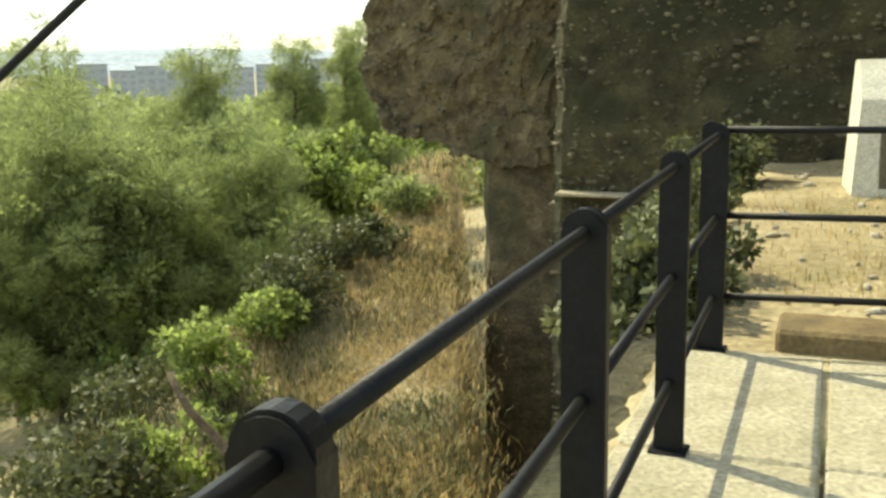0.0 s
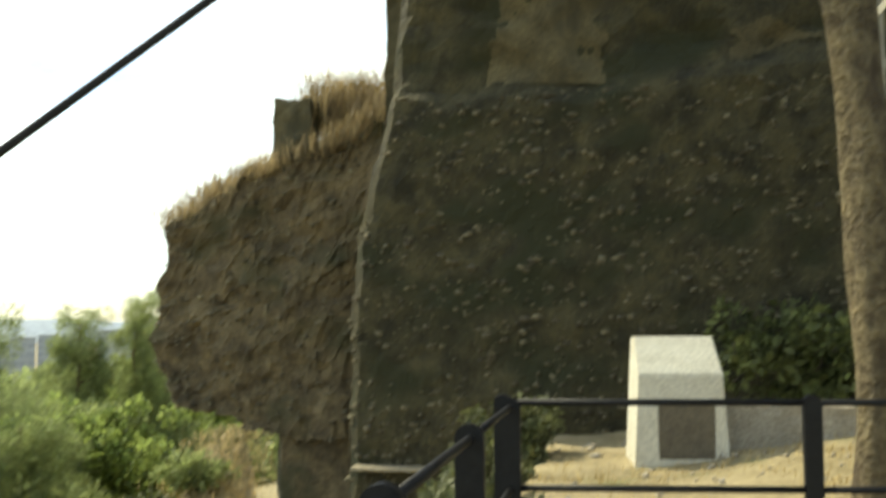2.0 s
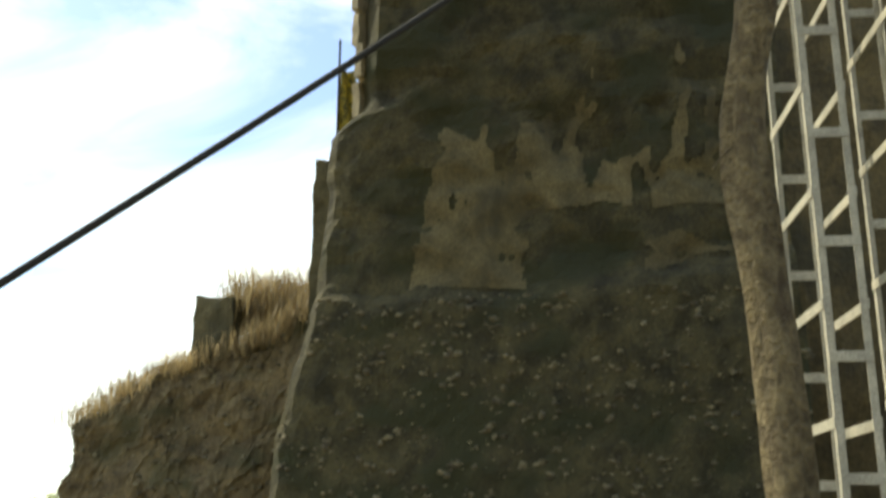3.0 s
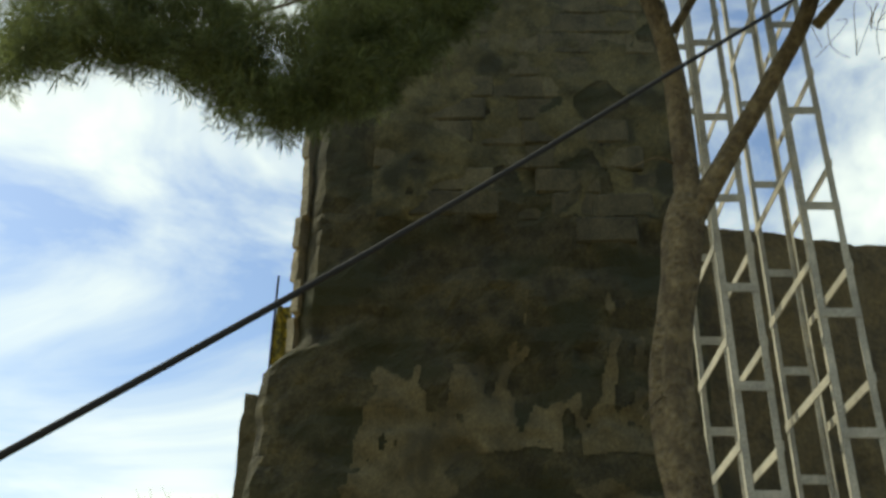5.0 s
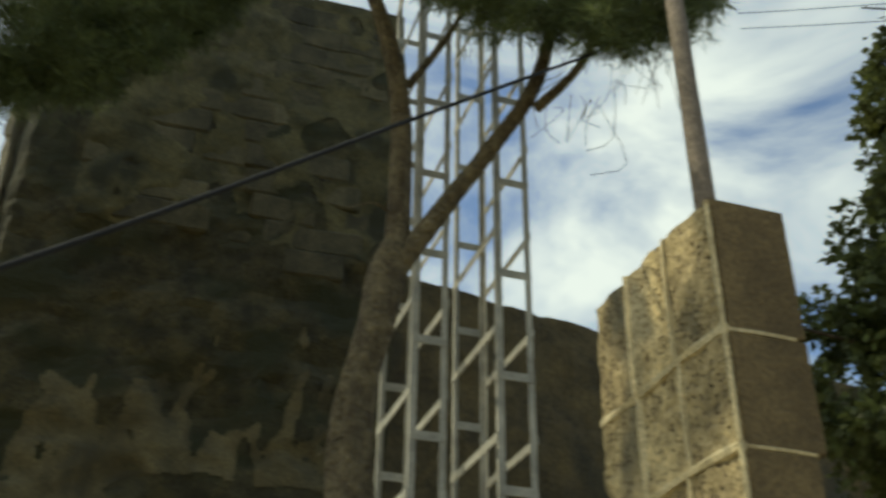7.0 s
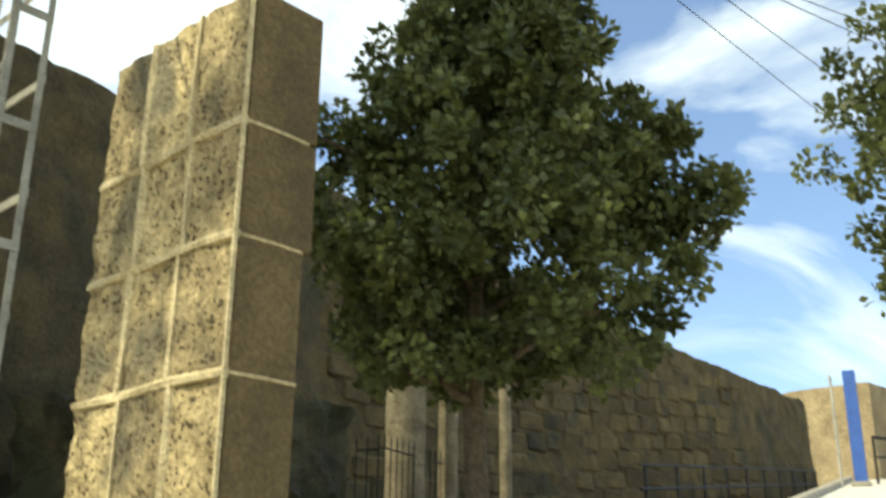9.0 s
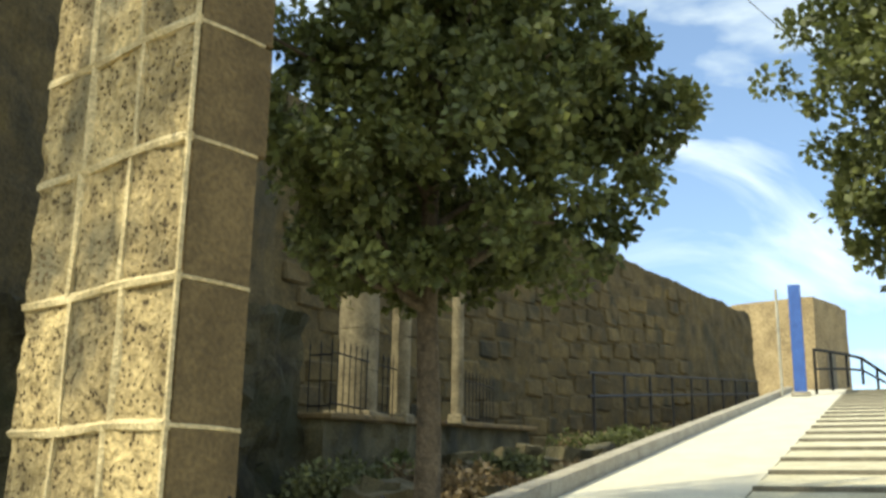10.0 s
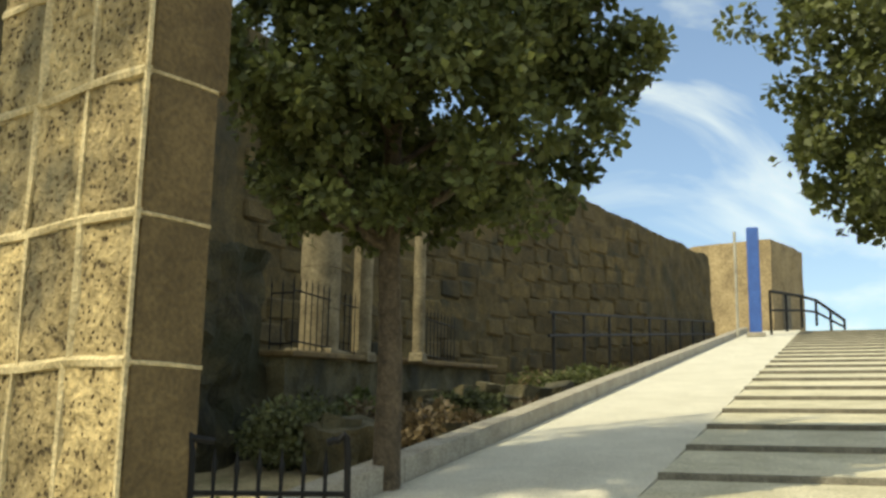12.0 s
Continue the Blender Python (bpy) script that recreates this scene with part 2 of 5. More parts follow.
def box(bm, x0, x1, y0, y1, z0, z1, bevel=0.0, m=None):
    r = bmesh.ops.create_cube(bm, size=1)
    for v in r["verts"]:
        v.co = Vector((x0 + (v.co.x + 0.5) * (x1 - x0), y0 + (v.co.y + 0.5) * (y1 - y0), z0 + (v.co.z + 0.5) * (z1 - z0)))
    if bevel:
        ed = list({e for v in r["verts"] for e in v.link_edges})
        done = bmesh.ops.bevel(bm, geom=ed, offset=bevel, segments=1, affect="EDGES")
        vs = done["verts"] if m else []
    else:
        vs = r["verts"]
    if m:
        for v in (bm.verts if bevel else vs):
            v.co = m @ v.co
    return bm


def B(*a, **k):
    return box(bmesh.new(), *a, **k)


def tube(bm, points, radii, seg=8, wob=0.0, cap=True):
    """A round bar along points, with a radius at each."""
    rings = []
    pts = [Vector(p) for p in points]
    for i, p in enumerate(pts):
        d = (pts[min(i + 1, len(pts) - 1)] - pts[max(i - 1, 0)]).normalized()
        s = d.orthogonal().normalized() if i == 0 else (side - d * side.dot(d)).normalized()
        side = s
        u = d.cross(s)
        ring = []
        for k in range(seg):
            a = 2 * math.pi * k / seg
            r = radii[i] * (1 + wob * noise.noise(Vector((p.x * 3 + k, p.y * 3, p.z * 1.3))))
            ring.append(bm.verts.new(p + (s * math.cos(a) + u * math.sin(a)) * r))
        rings.append(ring)
    for q, w in zip(rings, rings[1:]):
        for k in range(seg):
            bm.faces.new((q[k], q[(k + 1) % seg], w[(k + 1) % seg], w[k]))
    if cap:
        bm.faces.new(rings[0][::-1])
        bm.faces.new(rings[-1])
    return bm


def T(points, radii, **k):
    if not hasattr(radii, "__len__"):
        radii = [radii] * len(points)
    return tube(bmesh.new(), points, radii, **k)


def bend(points, n=4):
    """More points on a smooth line through the given ones."""
    p = [Vector(q) for q in points]
    out = []
    for i in range(len(p) - 1):
        a, b, c, d = p[max(i - 1, 0)], p[i], p[i + 1], p[min(i + 2, len(p) - 1)]
        for k in range(n):
            t = k / n
            out.append(0.5 * ((2 * b) + (c - a) * t + (2 * a - 5 * b + 4 * c - d) * t * t + (3 * b - 3 * c + d - a) * t ** 3))
    return out + [p[-1]]


def leaves(centres, radii, per, size, rng, long=1.7, squash=0.8, needle=False, thin=0.07):
    """Vertices and faces of many small leaves in clumps; each leaf a bent pair of triangles."""
    centres, radii = np.asarray(centres, float), np.asarray(radii, float)
    n = len(centres) * per
    c = np.repeat(centres, per, 0)
    r = np.repeat(radii, per)
    d = rng.normal(size=(n, 3))
    d /= np.linalg.norm(d, axis=1)[:, None]
    rad = rng.random(n) ** 0.45
    pos = c + d * (rad * r)[:, None] * np.array([1, 1, squash])
    ax = d * (1.2 if needle else 0.5) + rng.normal(size=(n, 3)) * 0.6
    ax /= np.linalg.norm(ax, axis=1)[:, None]
    sd = np.cross(ax, rng.normal(size=(n, 3)))
    sd /= np.linalg.norm(sd, axis=1)[:, None]
    s = size * (0.65 + 0.7 * rng.random(n))[:, None]
    wide = sd * s * (thin if needle else 0.5)
    up = np.cross(ax, sd) * s * 0.12
    v = np.stack([pos, pos + ax * s * long * 0.5 + wide + up, pos + ax * s * long, pos + ax * s * long * 0.5 - wide + up], 1).reshape(-1, 3)
    f = np.arange(n * 4).reshape(-1, 4)
    return v, f


def fast(name, v, f, material, parent=None, label=""):
    me = bpy.data.meshes.new(name)
    me.vertices.add(len(v))
    me.vertices.foreach_set("co", np.asarray(v, np.float32).ravel())
    k = f.shape[1]
    me.loops.add(f.size)
    me.loops.foreach_set("vertex_index", f.astype(np.int32).ravel())
    me.polygons.add(len(f))
    me.polygons.foreach_set("loop_start", np.arange(0, f.size, k, dtype=np.int32))
    me.update(calc_edges=True)
    me.materials.append(material)
    ob = new(name, me)
    ob.parent = parent
    return tagged(ob, label)


# ---- ground ----
EDGE = -0.72                           # the terrace's edge on the grid


def bank_reach(turn):
    """How far the dry bank runs before the ground falls into the woods."""
    return float(np.interp(turn, [-30, -22, -11.7, -5.4, -3.2, -1.0, 1.0], [8.5, 10.2, 13.2, 15.0, 16.0, 18.0, 20.0]))


def height(x, y):
    g = G_INV @ Vector((x, y, 0))
    l = L_INV @ Vector((x, y, 0))
    far = math.hypot(x, y)
    lane = lane_z(l.x)
    yard = RISE * 0.85 * max(0.0, min(l.x, 43.0) - 3.2) + 0.16 * smooth(5.2, 7.5, g.y) - max(0.0, l.x - 43) * 0.05
    k = smooth(3.35, 3.6, l.y)
    top = lane * (1 - k) + yard * k - 0.08 * (1 - k)
    if far < 40:
        top += 0.05 * noise.noise(Vector((x * 1.1, y * 1.1, 0))) * smooth(5.0, 6.0, g.y)
    # the gully and the wooded slope
    bank = -5.0 - 5.0 * (1 - smooth(-32, -8, g.x))
    turn = math.degrees(math.atan2(x, y))
    hill = -4.3 + 0.36 * min(far - 8, 10.5) - 0.15 * max(0.0, far - 19)
    reach = bank_reach(turn)
    k = smooth(-30, -22, turn) * (1 - smooth(0.8, 2.0, turn)) * smooth(6, 8.5, far) * (1 - smooth(reach, reach * 1.35, far))
    bank = bank * (1 - k) + hill * k
    bank += 0.35 * noise.noise(Vector((x * 0.35, y * 0.35, 3))) + 0.12 * noise.noise(Vector((x * 1.3, y * 1.3, 5)))
    bank -= 14 * smooth(40, 300, far)
    w = smooth(EDGE - 1.3, EDGE, g.x)
    if far > 120:
        w *= 1 - smooth(120, 300, far)
    return bank * (1 - w) + top * w


def make_ground():
    def axis(lo, hi, step):
        a = list(np.arange(lo, hi + 1e-6, step))
        s, left, right = step, [lo], [hi]
        while left[-1] > -2600:
            s *= 1.25
            left.append(left[-1] - s)
            right.append(right[-1] + s)
        return left[:0:-1] + a + right[1:]
    xs, ys = axis(-14, 20, 0.2), axis(-4, 24, 0.2)
    v = [(x, y, height(x, y)) for y in ys for x in xs]
    w = len(xs)
    f = [(j * w + i, j * w + i + 1, (j + 1) * w + i + 1, (j + 1) * w + i) for j in range(len(ys) - 1) for i in range(w - 1)]
    ob = raw("ground", v, f, M_SOIL, sm=True)
    tagged(ob, "dry sandy soil sloping down into a wooded gully", "ground", kind="structure")


make_ground()

# ---- large structure ----
def rough_box(x0, x1, y0, y1, z0, z1, step, amp, freq, warp=None, seed=0.0, open_bottom=True):
    """A box of small faces whose surface is pushed about by noise; warp moves its points first."""
    V, F = [], []

    def face(o, a, b):
        na, nb = max(1, round(a.length / step)), max(1, round(b.length / step))
        i0 = len(V)
        nrm = a.cross(b).normalized()
        for j in range(nb + 1):
            for i in range(na + 1):
                p = o + a * (i / na) + b * (j / nb)
                q = warp(p.copy()) if warp else p
                k = Vector((q.x * freq, q.y * freq, q.z * freq + seed))
                d = noise.noise_vector(k) + 0.5 * noise.noise_vector(k * 2.7) + 0.3 * noise.noise_vector(k * 6.1)
                V.append(q + d * amp)
        for j in range(nb):
            for i in range(na):
                s = i0 + j * (na + 1) + i
                F.append((s, s + 1, s + na + 2, s + na + 1))
    X, Y, Z = Vector((x1 - x0, 0, 0)), Vector((0, y1 - y0, 0)), Vector((0, 0, z1 - z0))
    O = Vector((x0, y0, z0))
    face(O, X, Z)
    face(O + Y + X, -X, Z)
    face(O + Y, -Y, Z)
    face(O + X, Y, Z)
    face(O + Z, X, Y)
    face(O + Y, X, -Y)
    return V, F


def tower_left(z):
    return float(np.interp(z, [-7, 1.0, 2.3, 3.9, 5.85, 6.1, 12.5], [-2.80, -2.76, -2.70, -2.32, -2.25, -1.99, -1.97]))


def tower_warp(p):
    k = (p.x + 2.72) / (2.67 + 2.72)
    p.x = tower_left(p.z) + k * (2.72 - tower_left(p.z))
    if p.y < 11.0:
        p.y -= 0.16 * (1 - smooth(3.75, 4.0, p.z + 0.25 * noise.noise(Vector((p.x, 0, 2))) - 0.12 * max(0, p.x)))
        p.y += (0.30 * max(0.0, noise.noise(Vector((p.x * 0.8, 4.0, p.z * 0.9))) - 0.05) + 0.16 * max(0.0, noise.noise(Vector((p.x * 2.2, 6.0, p.z * 2.6))))) * smooth(3.9, 4.4, p.z) * (1 - 0.8 * smooth(8.2, 9.5, p.z))
    # the worn corner
    near = p.x - tower_left(p.z)
    reach = 0.15 + 0.12 * smooth(5.6, 6.2, p.z)
    if p.y < 11.0 and near < reach:
        p.y += (reach - near) ** 2 / reach * 0.9
        if p.z > 6.0 and near < 0.24:
            p.y += (0.24 - near) * 1.9 * (0.75 + 0.5 * noise.noise(Vector((p.z * 1.3, 0, 8)))) * smooth(6.0, 6.3, p.z)
    return p


def pier_warp(p):
    near = p.x + 4.75
    if p.y < 14.6 and near < 0.2:
        p.y += (0.2 - near) * 2.0
    return p


K_T = 12.5 / 10.5                      # the tower stands 12.5 m off


def grow(q, k=K_T):
    return Vector((q[0] * k, q[1] * k, EYE[2] + (q[2] - EYE[2]) * k))


tower = thing("wall_tower", "tall ruined rubble and ashlar tower wall, weathered and shaded", "tower", kind="structure", turn=GRID)
V, F = rough_box(-2.72, 2.67, 10.5, 11.3, -7.0, 11.85, 0.11, 0.045, 2.2, tower_warp)
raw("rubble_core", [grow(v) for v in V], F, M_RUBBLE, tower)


def stones(spots, lo, hi, rng):
    """Many small embedded stones, joined."""
    oct_v = np.array([(1, 0, 0), (-1, 0, 0), (0, 1, 0), (0, -1, 0), (0, 0, 1), (0, 0, -1)], float)
    oct_f = np.array([(0, 2, 4), (2, 1, 4), (1, 3, 4), (3, 0, 4), (2, 0, 5), (1, 2, 5), (3, 1, 5), (0, 3, 5)])
    V, F = [], []
    for i, p in enumerate(spots):
        s = lo + (hi - lo) * rng.random() ** 2.5
        a = rng.normal(size=(3, 3))
        q, _ = np.linalg.qr(a)
        v = (oct_v * np.array([1.0, 0.75, 0.55]) * s * (0.8 + 0.4 * rng.random((6, 1)))) @ q
        V.append(v * np.array([1.25, 0.8, 0.75]) + np.array(p))
        F.append(oct_f + 6 * i)
    return np.concatenate(V), np.concatenate(F)


srng = np.random.default_rng(11)
sp = []
for k in range(5200):
    x, z = srng.uniform(-2.75, 2.7), srng.uniform(-4, 3.9)
    if noise.noise(Vector((x * 0.5, 0, z * 1.6))) + 0.35 * srng.random() > 0.05:
        q = tower_warp(Vector((max(x, -2.72), 10.5, z)))
        k3 = Vector((q.x * 2.2, q.y * 2.2, q.z * 2.2))
        q += (noise.noise_vector(k3) + 0.5 * noise.noise_vector(k3 * 2.7)) * 0.045
        sp.append(tuple(grow(q)))
v, f = stones(sp, 0.022, 0.085, srng)
tagged(fast("embedded_stones", v, f, M_PEBBLE, tower, "pale pebbles set in the rubble"), kind="stuff")

# remains of plaster, thin and broken
def plaster_sheet(name, x0, x1, z0, z1, nx, nz, keep, material, label):
    PV, PF = [], []
    for j in range(nz + 1):
        for i in range(nx + 1):
            q = tower_warp(Vector((x0 + (x1 - x0) * i / nx, 10.5, z0 + (z1 - z0) * j / nz)))
            k3 = q * 2.2
            q += (noise.noise_vector(k3) + 0.5 * noise.noise_vector(k3 * 2.7)) * 0.045
            q.y -= 0.014
            PV.append(grow(q))
    for j in range(nz):
        for i in range(nx):
            if keep(i / nx, j / nz):
                a = j * (nx + 1) + i
                PF.append((a, a + 1, a + nx + 2, a + nx + 1))
    raw(name, PV, PF, material, tower, label, sm=True)


def lower_plaster(x, t):
    drip = noise.noise(Vector((x * 9, 2.0, t * 2.2))) + 0.6 * noise.noise(Vector((x * 24, 5.0, t * 5)))
    cove = x > 0.30 + 0.05 * noise.noise(Vector((3.0, 0, t * 16))) and t < 0.30 + 0.05 * noise.noise(Vector((x * 5, 1, 0)))
    if cove:
        return x > 0.62 and 0.08 < t - 0.05 * math.sin(x * 9) < 0.2 and noise.noise(Vector((x * 8, 3.0, t * 12))) > -0.15
    rim = min(x, 1 - x, 0.08) / 0.08
    return drip + 1.15 - 1.75 * t - 0.9 * (1 - rim) + 0.35 * noise.noise(Vector((x * 14, 7.0, t * 14))) > 0.15


def upper_plaster(x, t):
    rag = noise.noise(Vector((x * 5, 12.0, t * 4))) + 0.5 * noise.noise(Vector((x * 14, 15.0, t * 13)))
    return rag + 3.2 * t - 0.15 > 0.0 and noise.noise(Vector((x * 6, 21.0, t * 6))) > -0.32


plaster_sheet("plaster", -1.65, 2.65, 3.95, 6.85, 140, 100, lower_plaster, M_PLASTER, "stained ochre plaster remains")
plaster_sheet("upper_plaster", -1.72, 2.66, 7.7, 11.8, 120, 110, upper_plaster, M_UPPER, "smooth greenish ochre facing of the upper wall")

# dressed blocks left in the upper wall, one mesh each for a few kinds
kinds = []
for k in range(6):
    w, h = (0.72, 0.95, 0.60, 0.80, 0.66, 0.88)[k] * 0.5, 0.205
    bm = B(-w, w, -0.10, 0.10, -h, h, bevel=0.03)
    for q in bm.verts:
        q.co += noise.noise_vector(q.co * 4 + Vector((k * 7, 0, 0))) * 0.014
    me = bpy.data.meshes.new("dressed_block")
    bm.to_mesh(me)
    bm.free()
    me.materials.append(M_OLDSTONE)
    kinds.append((w, me))
count = 0
for j in range(17):
    z = 5.8 + 0.355 * j
    x = tower_left(z) + 0.30 + 0.2 * (j % 2)
    while x < 2.45 and count < 300:
        w, me = kinds[int(srng.integers(6))]
        wu = w / K_T
        x += wu
        keep = noise.noise(Vector((x * 0.55, 3.0, z * 0.45))) + 0.20 * (z - 8.6)
        if keep + srng.normal() * 0.15 > 0.05 and x + wu < 2.70:
            ob = new("dressed_block", me)
            q = grow(tower_warp(Vector((x, 10.5, z))))
            ob.parent = tower
            ob.location = (q.x, q.y + 0.088 + srng.uniform(-0.008, 0.014), q.z)
            ob.rotation_euler = (srng.normal() * 0.015, srng.normal() * 0.02, srng.normal() * 0.015)
            count += 1
        x += wu + 0.014

# stones added up the left edge, their cream colour standing for sunlight
for k in range(13):
    z = 6.1 + 0.44 * k
    V, F = rough_box(-0.055, 0.055, -0.20, 0.20, -0.25, 0.25, 0.09, 0.022, 4.0, None, k * 3.7)
    q = grow(tower_warp(Vector((-2.72 + 0.10, 10.5, z + 0.2))))
    turn_q = pose(0, 0, 0, 0, 0, -25 + 6 * math.sin(k * 2.1))
    raw("corner_stone", [turn_q @ v + Vector((q.x - 0.02 + 0.03 * math.sin(k * 1.7), q.y + 0.02, q.z)) for v in V], F, M_SIDE, tower)
ld = G_INV @ aim(6.5, -7.75, 12.62)
part("pale_ledge", B(ld.x, ld.x + 0.95, ld.y - 0.14, ld.y + 0.4, ld.z - 0.03, ld.z + 0.015, bevel=0.01), M_SIDE, tower, "thin pale stone string course")

mass = thing("ruined_wall", "broken brown conglomerate wall with an overhanging top", "ruin", kind="structure", turn=GRID)


def mass_warp(p):
    k = (p.x + 6.3) / 3.6
    lo = 0.45 - 0.5 * k - 0.25 * math.sin(k * 3.1)
    hi = 2.75 + 1.55 * k + 0.2 * math.sin(k * 5) + 0.45 * smooth(0.5, 1.0, k)
    t = (p.z - 0.0) / 3.0
    p.x += 0.25 * (1 - t) * (1 - k) * smooth(0.4, 0.0, t) - 0.08 * math.sin(t * 5) * (1 - k)
    p.z = lo + t * (hi - lo)
    return p


V, F = rough_box(-6.3, -2.7, 13.5, 16.0, 0.0, 3.0, 0.085, 0.15, 1.7, mass_warp, 7.0)
raw("overhang", [grow(v, 1.03) for v in V], F, M_MASS, mass)
sp = [tuple(grow(v + Vector((0, -0.01, 0)), 1.03)) for v in V if v.y < 13.8 and srng.random() < 0.55]
v, f = stones(sp, 0.02, 0.075, srng)
tagged(fast("embedded_stones", v, f, M_PEBBLE, mass, "pale pebbles set in the brown wall"), kind="stuff")
V, F = rough_box(-4.75, -2.6, 13.62, 15.6, -7.0, 0.6, 0.10, 0.04, 2.0, pier_warp, 11.0)
raw("pier", [grow(v, 1.03) for v in V], F, M_MASS, mass)

# rampart along the lane
WALL_AT = [(6.4, 11.3), (17.4, 11.2), (42.0, 4.6)]
WALL_TOP = [(6.4, 9.15), (10.7, 9.35), (17.4, 10.1), (30.0, 9.4), (42.0, 9.1)]


def wall_v(u):
    return float(np.interp(u, [p[0] for p in WALL_AT], [p[1] for p in WALL_AT]))


def wall_top(u):
    return float(np.interp(u, [p[0] for p in WALL_TOP], [p[1] for p in WALL_TOP]))


rampart = thing("wall_rampart", "long honey-coloured stone rampart wall with an eroded top", "wall", kind="structure", turn=LANE)


def rampart_warp(p):
    t = p.z
    lo = RISE * 0.85 * max(0.0, p.x - 3.2) - 0.8
    top = wall_top(p.x) + 0.10 * noise.noise(Vector((p.x * 0.9, 0, 9))) + 0.05 * noise.noise(Vector((p.x * 3, 0, 4)))
    return Vector((p.x, wall_v(p.x) + p.y + 0.25 * t, lo + t * (top - lo)))


def rampart_mesh(x0, x1, step, name):
    n, m = round((x1 - x0) / step), 34
    V, F = [], []
    rows = [(0.0, j / m) for j in range(m + 1)] + [(0.4, 1.0), (1.2, 1.0), (1.2, 0.0)]
    for (y, t) in rows:
        for i in range(n + 1):
            q = rampart_warp(Vector((x0 + (x1 - x0) * i / n, y, t)))
            k = q * 0.9
            d = noise.noise_vector(k) * 0.07 + noise.noise_vector(k * 3.1) * 0.05 + noise.noise_vector(k * 7.0) * 0.02
            V.append(q + d)
    for j in range(len(rows) - 1):
        for i in range(n):
            s = j * (n + 1) + i
            F.append((s, s + 1, s + n + 2, s + n + 1))
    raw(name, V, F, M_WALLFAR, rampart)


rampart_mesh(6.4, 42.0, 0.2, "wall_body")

end_tower = thing("end_tower", "squat square honey stone tower at the lane's crest", "tower", turn=Matrix.Translation(aim(91.2, 0, 46.5).xy.to_3d()) @ pose(0, 0, 0, 0, 0, -22))
V, F = rough_box(0, 4.0, 0, 3.9, 4.5, 10.6, 0.3, 0.05, 0.9)
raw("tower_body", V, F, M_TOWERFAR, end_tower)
part("doorway", B(1.2, 2.1, -0.06, 0.3, 6.0, 8.3, bevel=0.02), M_NOSE, end_tower, "dark doorway")

# ---- terrace and lane ----
terrace = thing("pavement_terrace", "worn sunlit concrete terrace slabs with open joints", "pavement", kind="structure", turn=GRID)
xs_t, ys_t = [-0.72, 0.02, 1.35, 2.7, 4.05], [-2.4, -0.9, 0.6, 2.1, 3.6, 4.98]
for i in range(len(xs_t) - 1):
    for j in range(len(ys_t) - 1):
        h = random.uniform(-0.004, 0.004)
        bm = B(xs_t[i] + 0.008, xs_t[i + 1] - 0.008, ys_t[j] + 0.008, ys_t[j + 1] - 0.008, -0.16, 0.004 + h, bevel=0.012)
        c = LANE.inverted() @ GRID @ Vector(((xs_t[i] + xs_t[i + 1]) / 2, (ys_t[j] + ys_t[j + 1]) / 2, 0))
        if c.y < 3.0 and c.x > 1.6:
            bm.free()
            continue
        part("slab", bm, M_PAVE, terrace)
retain = thing("retaining_wall", "rough stone retaining wall below the terrace edge", "wall", kind="structure", turn=GRID)
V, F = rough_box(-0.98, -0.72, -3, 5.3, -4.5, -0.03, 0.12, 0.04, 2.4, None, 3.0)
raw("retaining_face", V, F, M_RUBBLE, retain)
kerb2 = thing("stone_step", "long low stone step at the edge of dry soil", "step", turn=GRID)
# the shade on the step's front is painted in with this dark stone
part("step_block", B(-0.22, 1.28, 5.02, 5.4, -0.15, 0.11, bevel=0.02), M_DRESSED, kerb2)
part("step_block", B(1.29, 3.9, 5.02, 5.4, -0.15, 0.115, bevel=0.02), M_DRESSED, kerb2)

sidewalk = thing("pavement_lane", "smooth pale concrete footway climbing the lane", "pavement", kind="structure", turn=LANE)


def ramp(u0, u1, v0, v1, lift, thick, n=1):
    V, F = [], []
    for i in range(n + 1):
        u = u0 + (u1 - u0) * i / n
        z = lane_z(u) + lift
        V += [(u, v0, z), (u, v1, z), (u, v1, z - thick), (u, v0, z - thick)]
    for i in range(n):
        a = 4 * i
        for k in range(4):
            F.append((a + k, a + (k + 1) % 4, a + 4 + (k + 1) % 4, a + 4 + k))
    F += [(0, 3, 2, 1), (4 * n, 4 * n + 1, 4 * n + 2, 4 * n + 3)]
    return V, F


for i in range(13):
    u = 2.3 + i * 3.15
    V, F = ramp(u, u + 3.14, 1.42, 3.36, 0.012, 0.15, 6)
    raw("footway_slab", V, F, M_LANE, sidewalk)
kerb = thing("kerb", "raised pale stone kerb along the footway", "kerb", kind="structure", turn=LANE)
for i in range(27):
    u = 3.6 + i * 1.42
    V, F = ramp(u, u + 1.405, 3.38, 3.62, 0.20 + random.uniform(-0.006, 0.006), 0.9)
    raw("kerb_stone", V, F, M_KERB, kerb)
steps = thing("stairway", "wide shallow stone steps with dark edges beside the footway", "stairs", kind="structure", turn=LANE)
for i in range(23):
    u = 5.19 + i * 1.6
    z = RISE * u + 0.045
    V, F = ramp(u, u + 1.6, -2.2, 1.40, 0.0, 0.3, 1)
    V = [(a, b, z + (a - u) * 0.115 if c > RISE * a - 0.05 else z - 0.4) for a, b, c in V]
    tread = raw("tread", V, F, M_STEP, steps)
    # a darker strip along the front edge of each tread
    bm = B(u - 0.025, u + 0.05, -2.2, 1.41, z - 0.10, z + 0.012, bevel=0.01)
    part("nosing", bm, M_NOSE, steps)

# ---- railing of the terrace ----

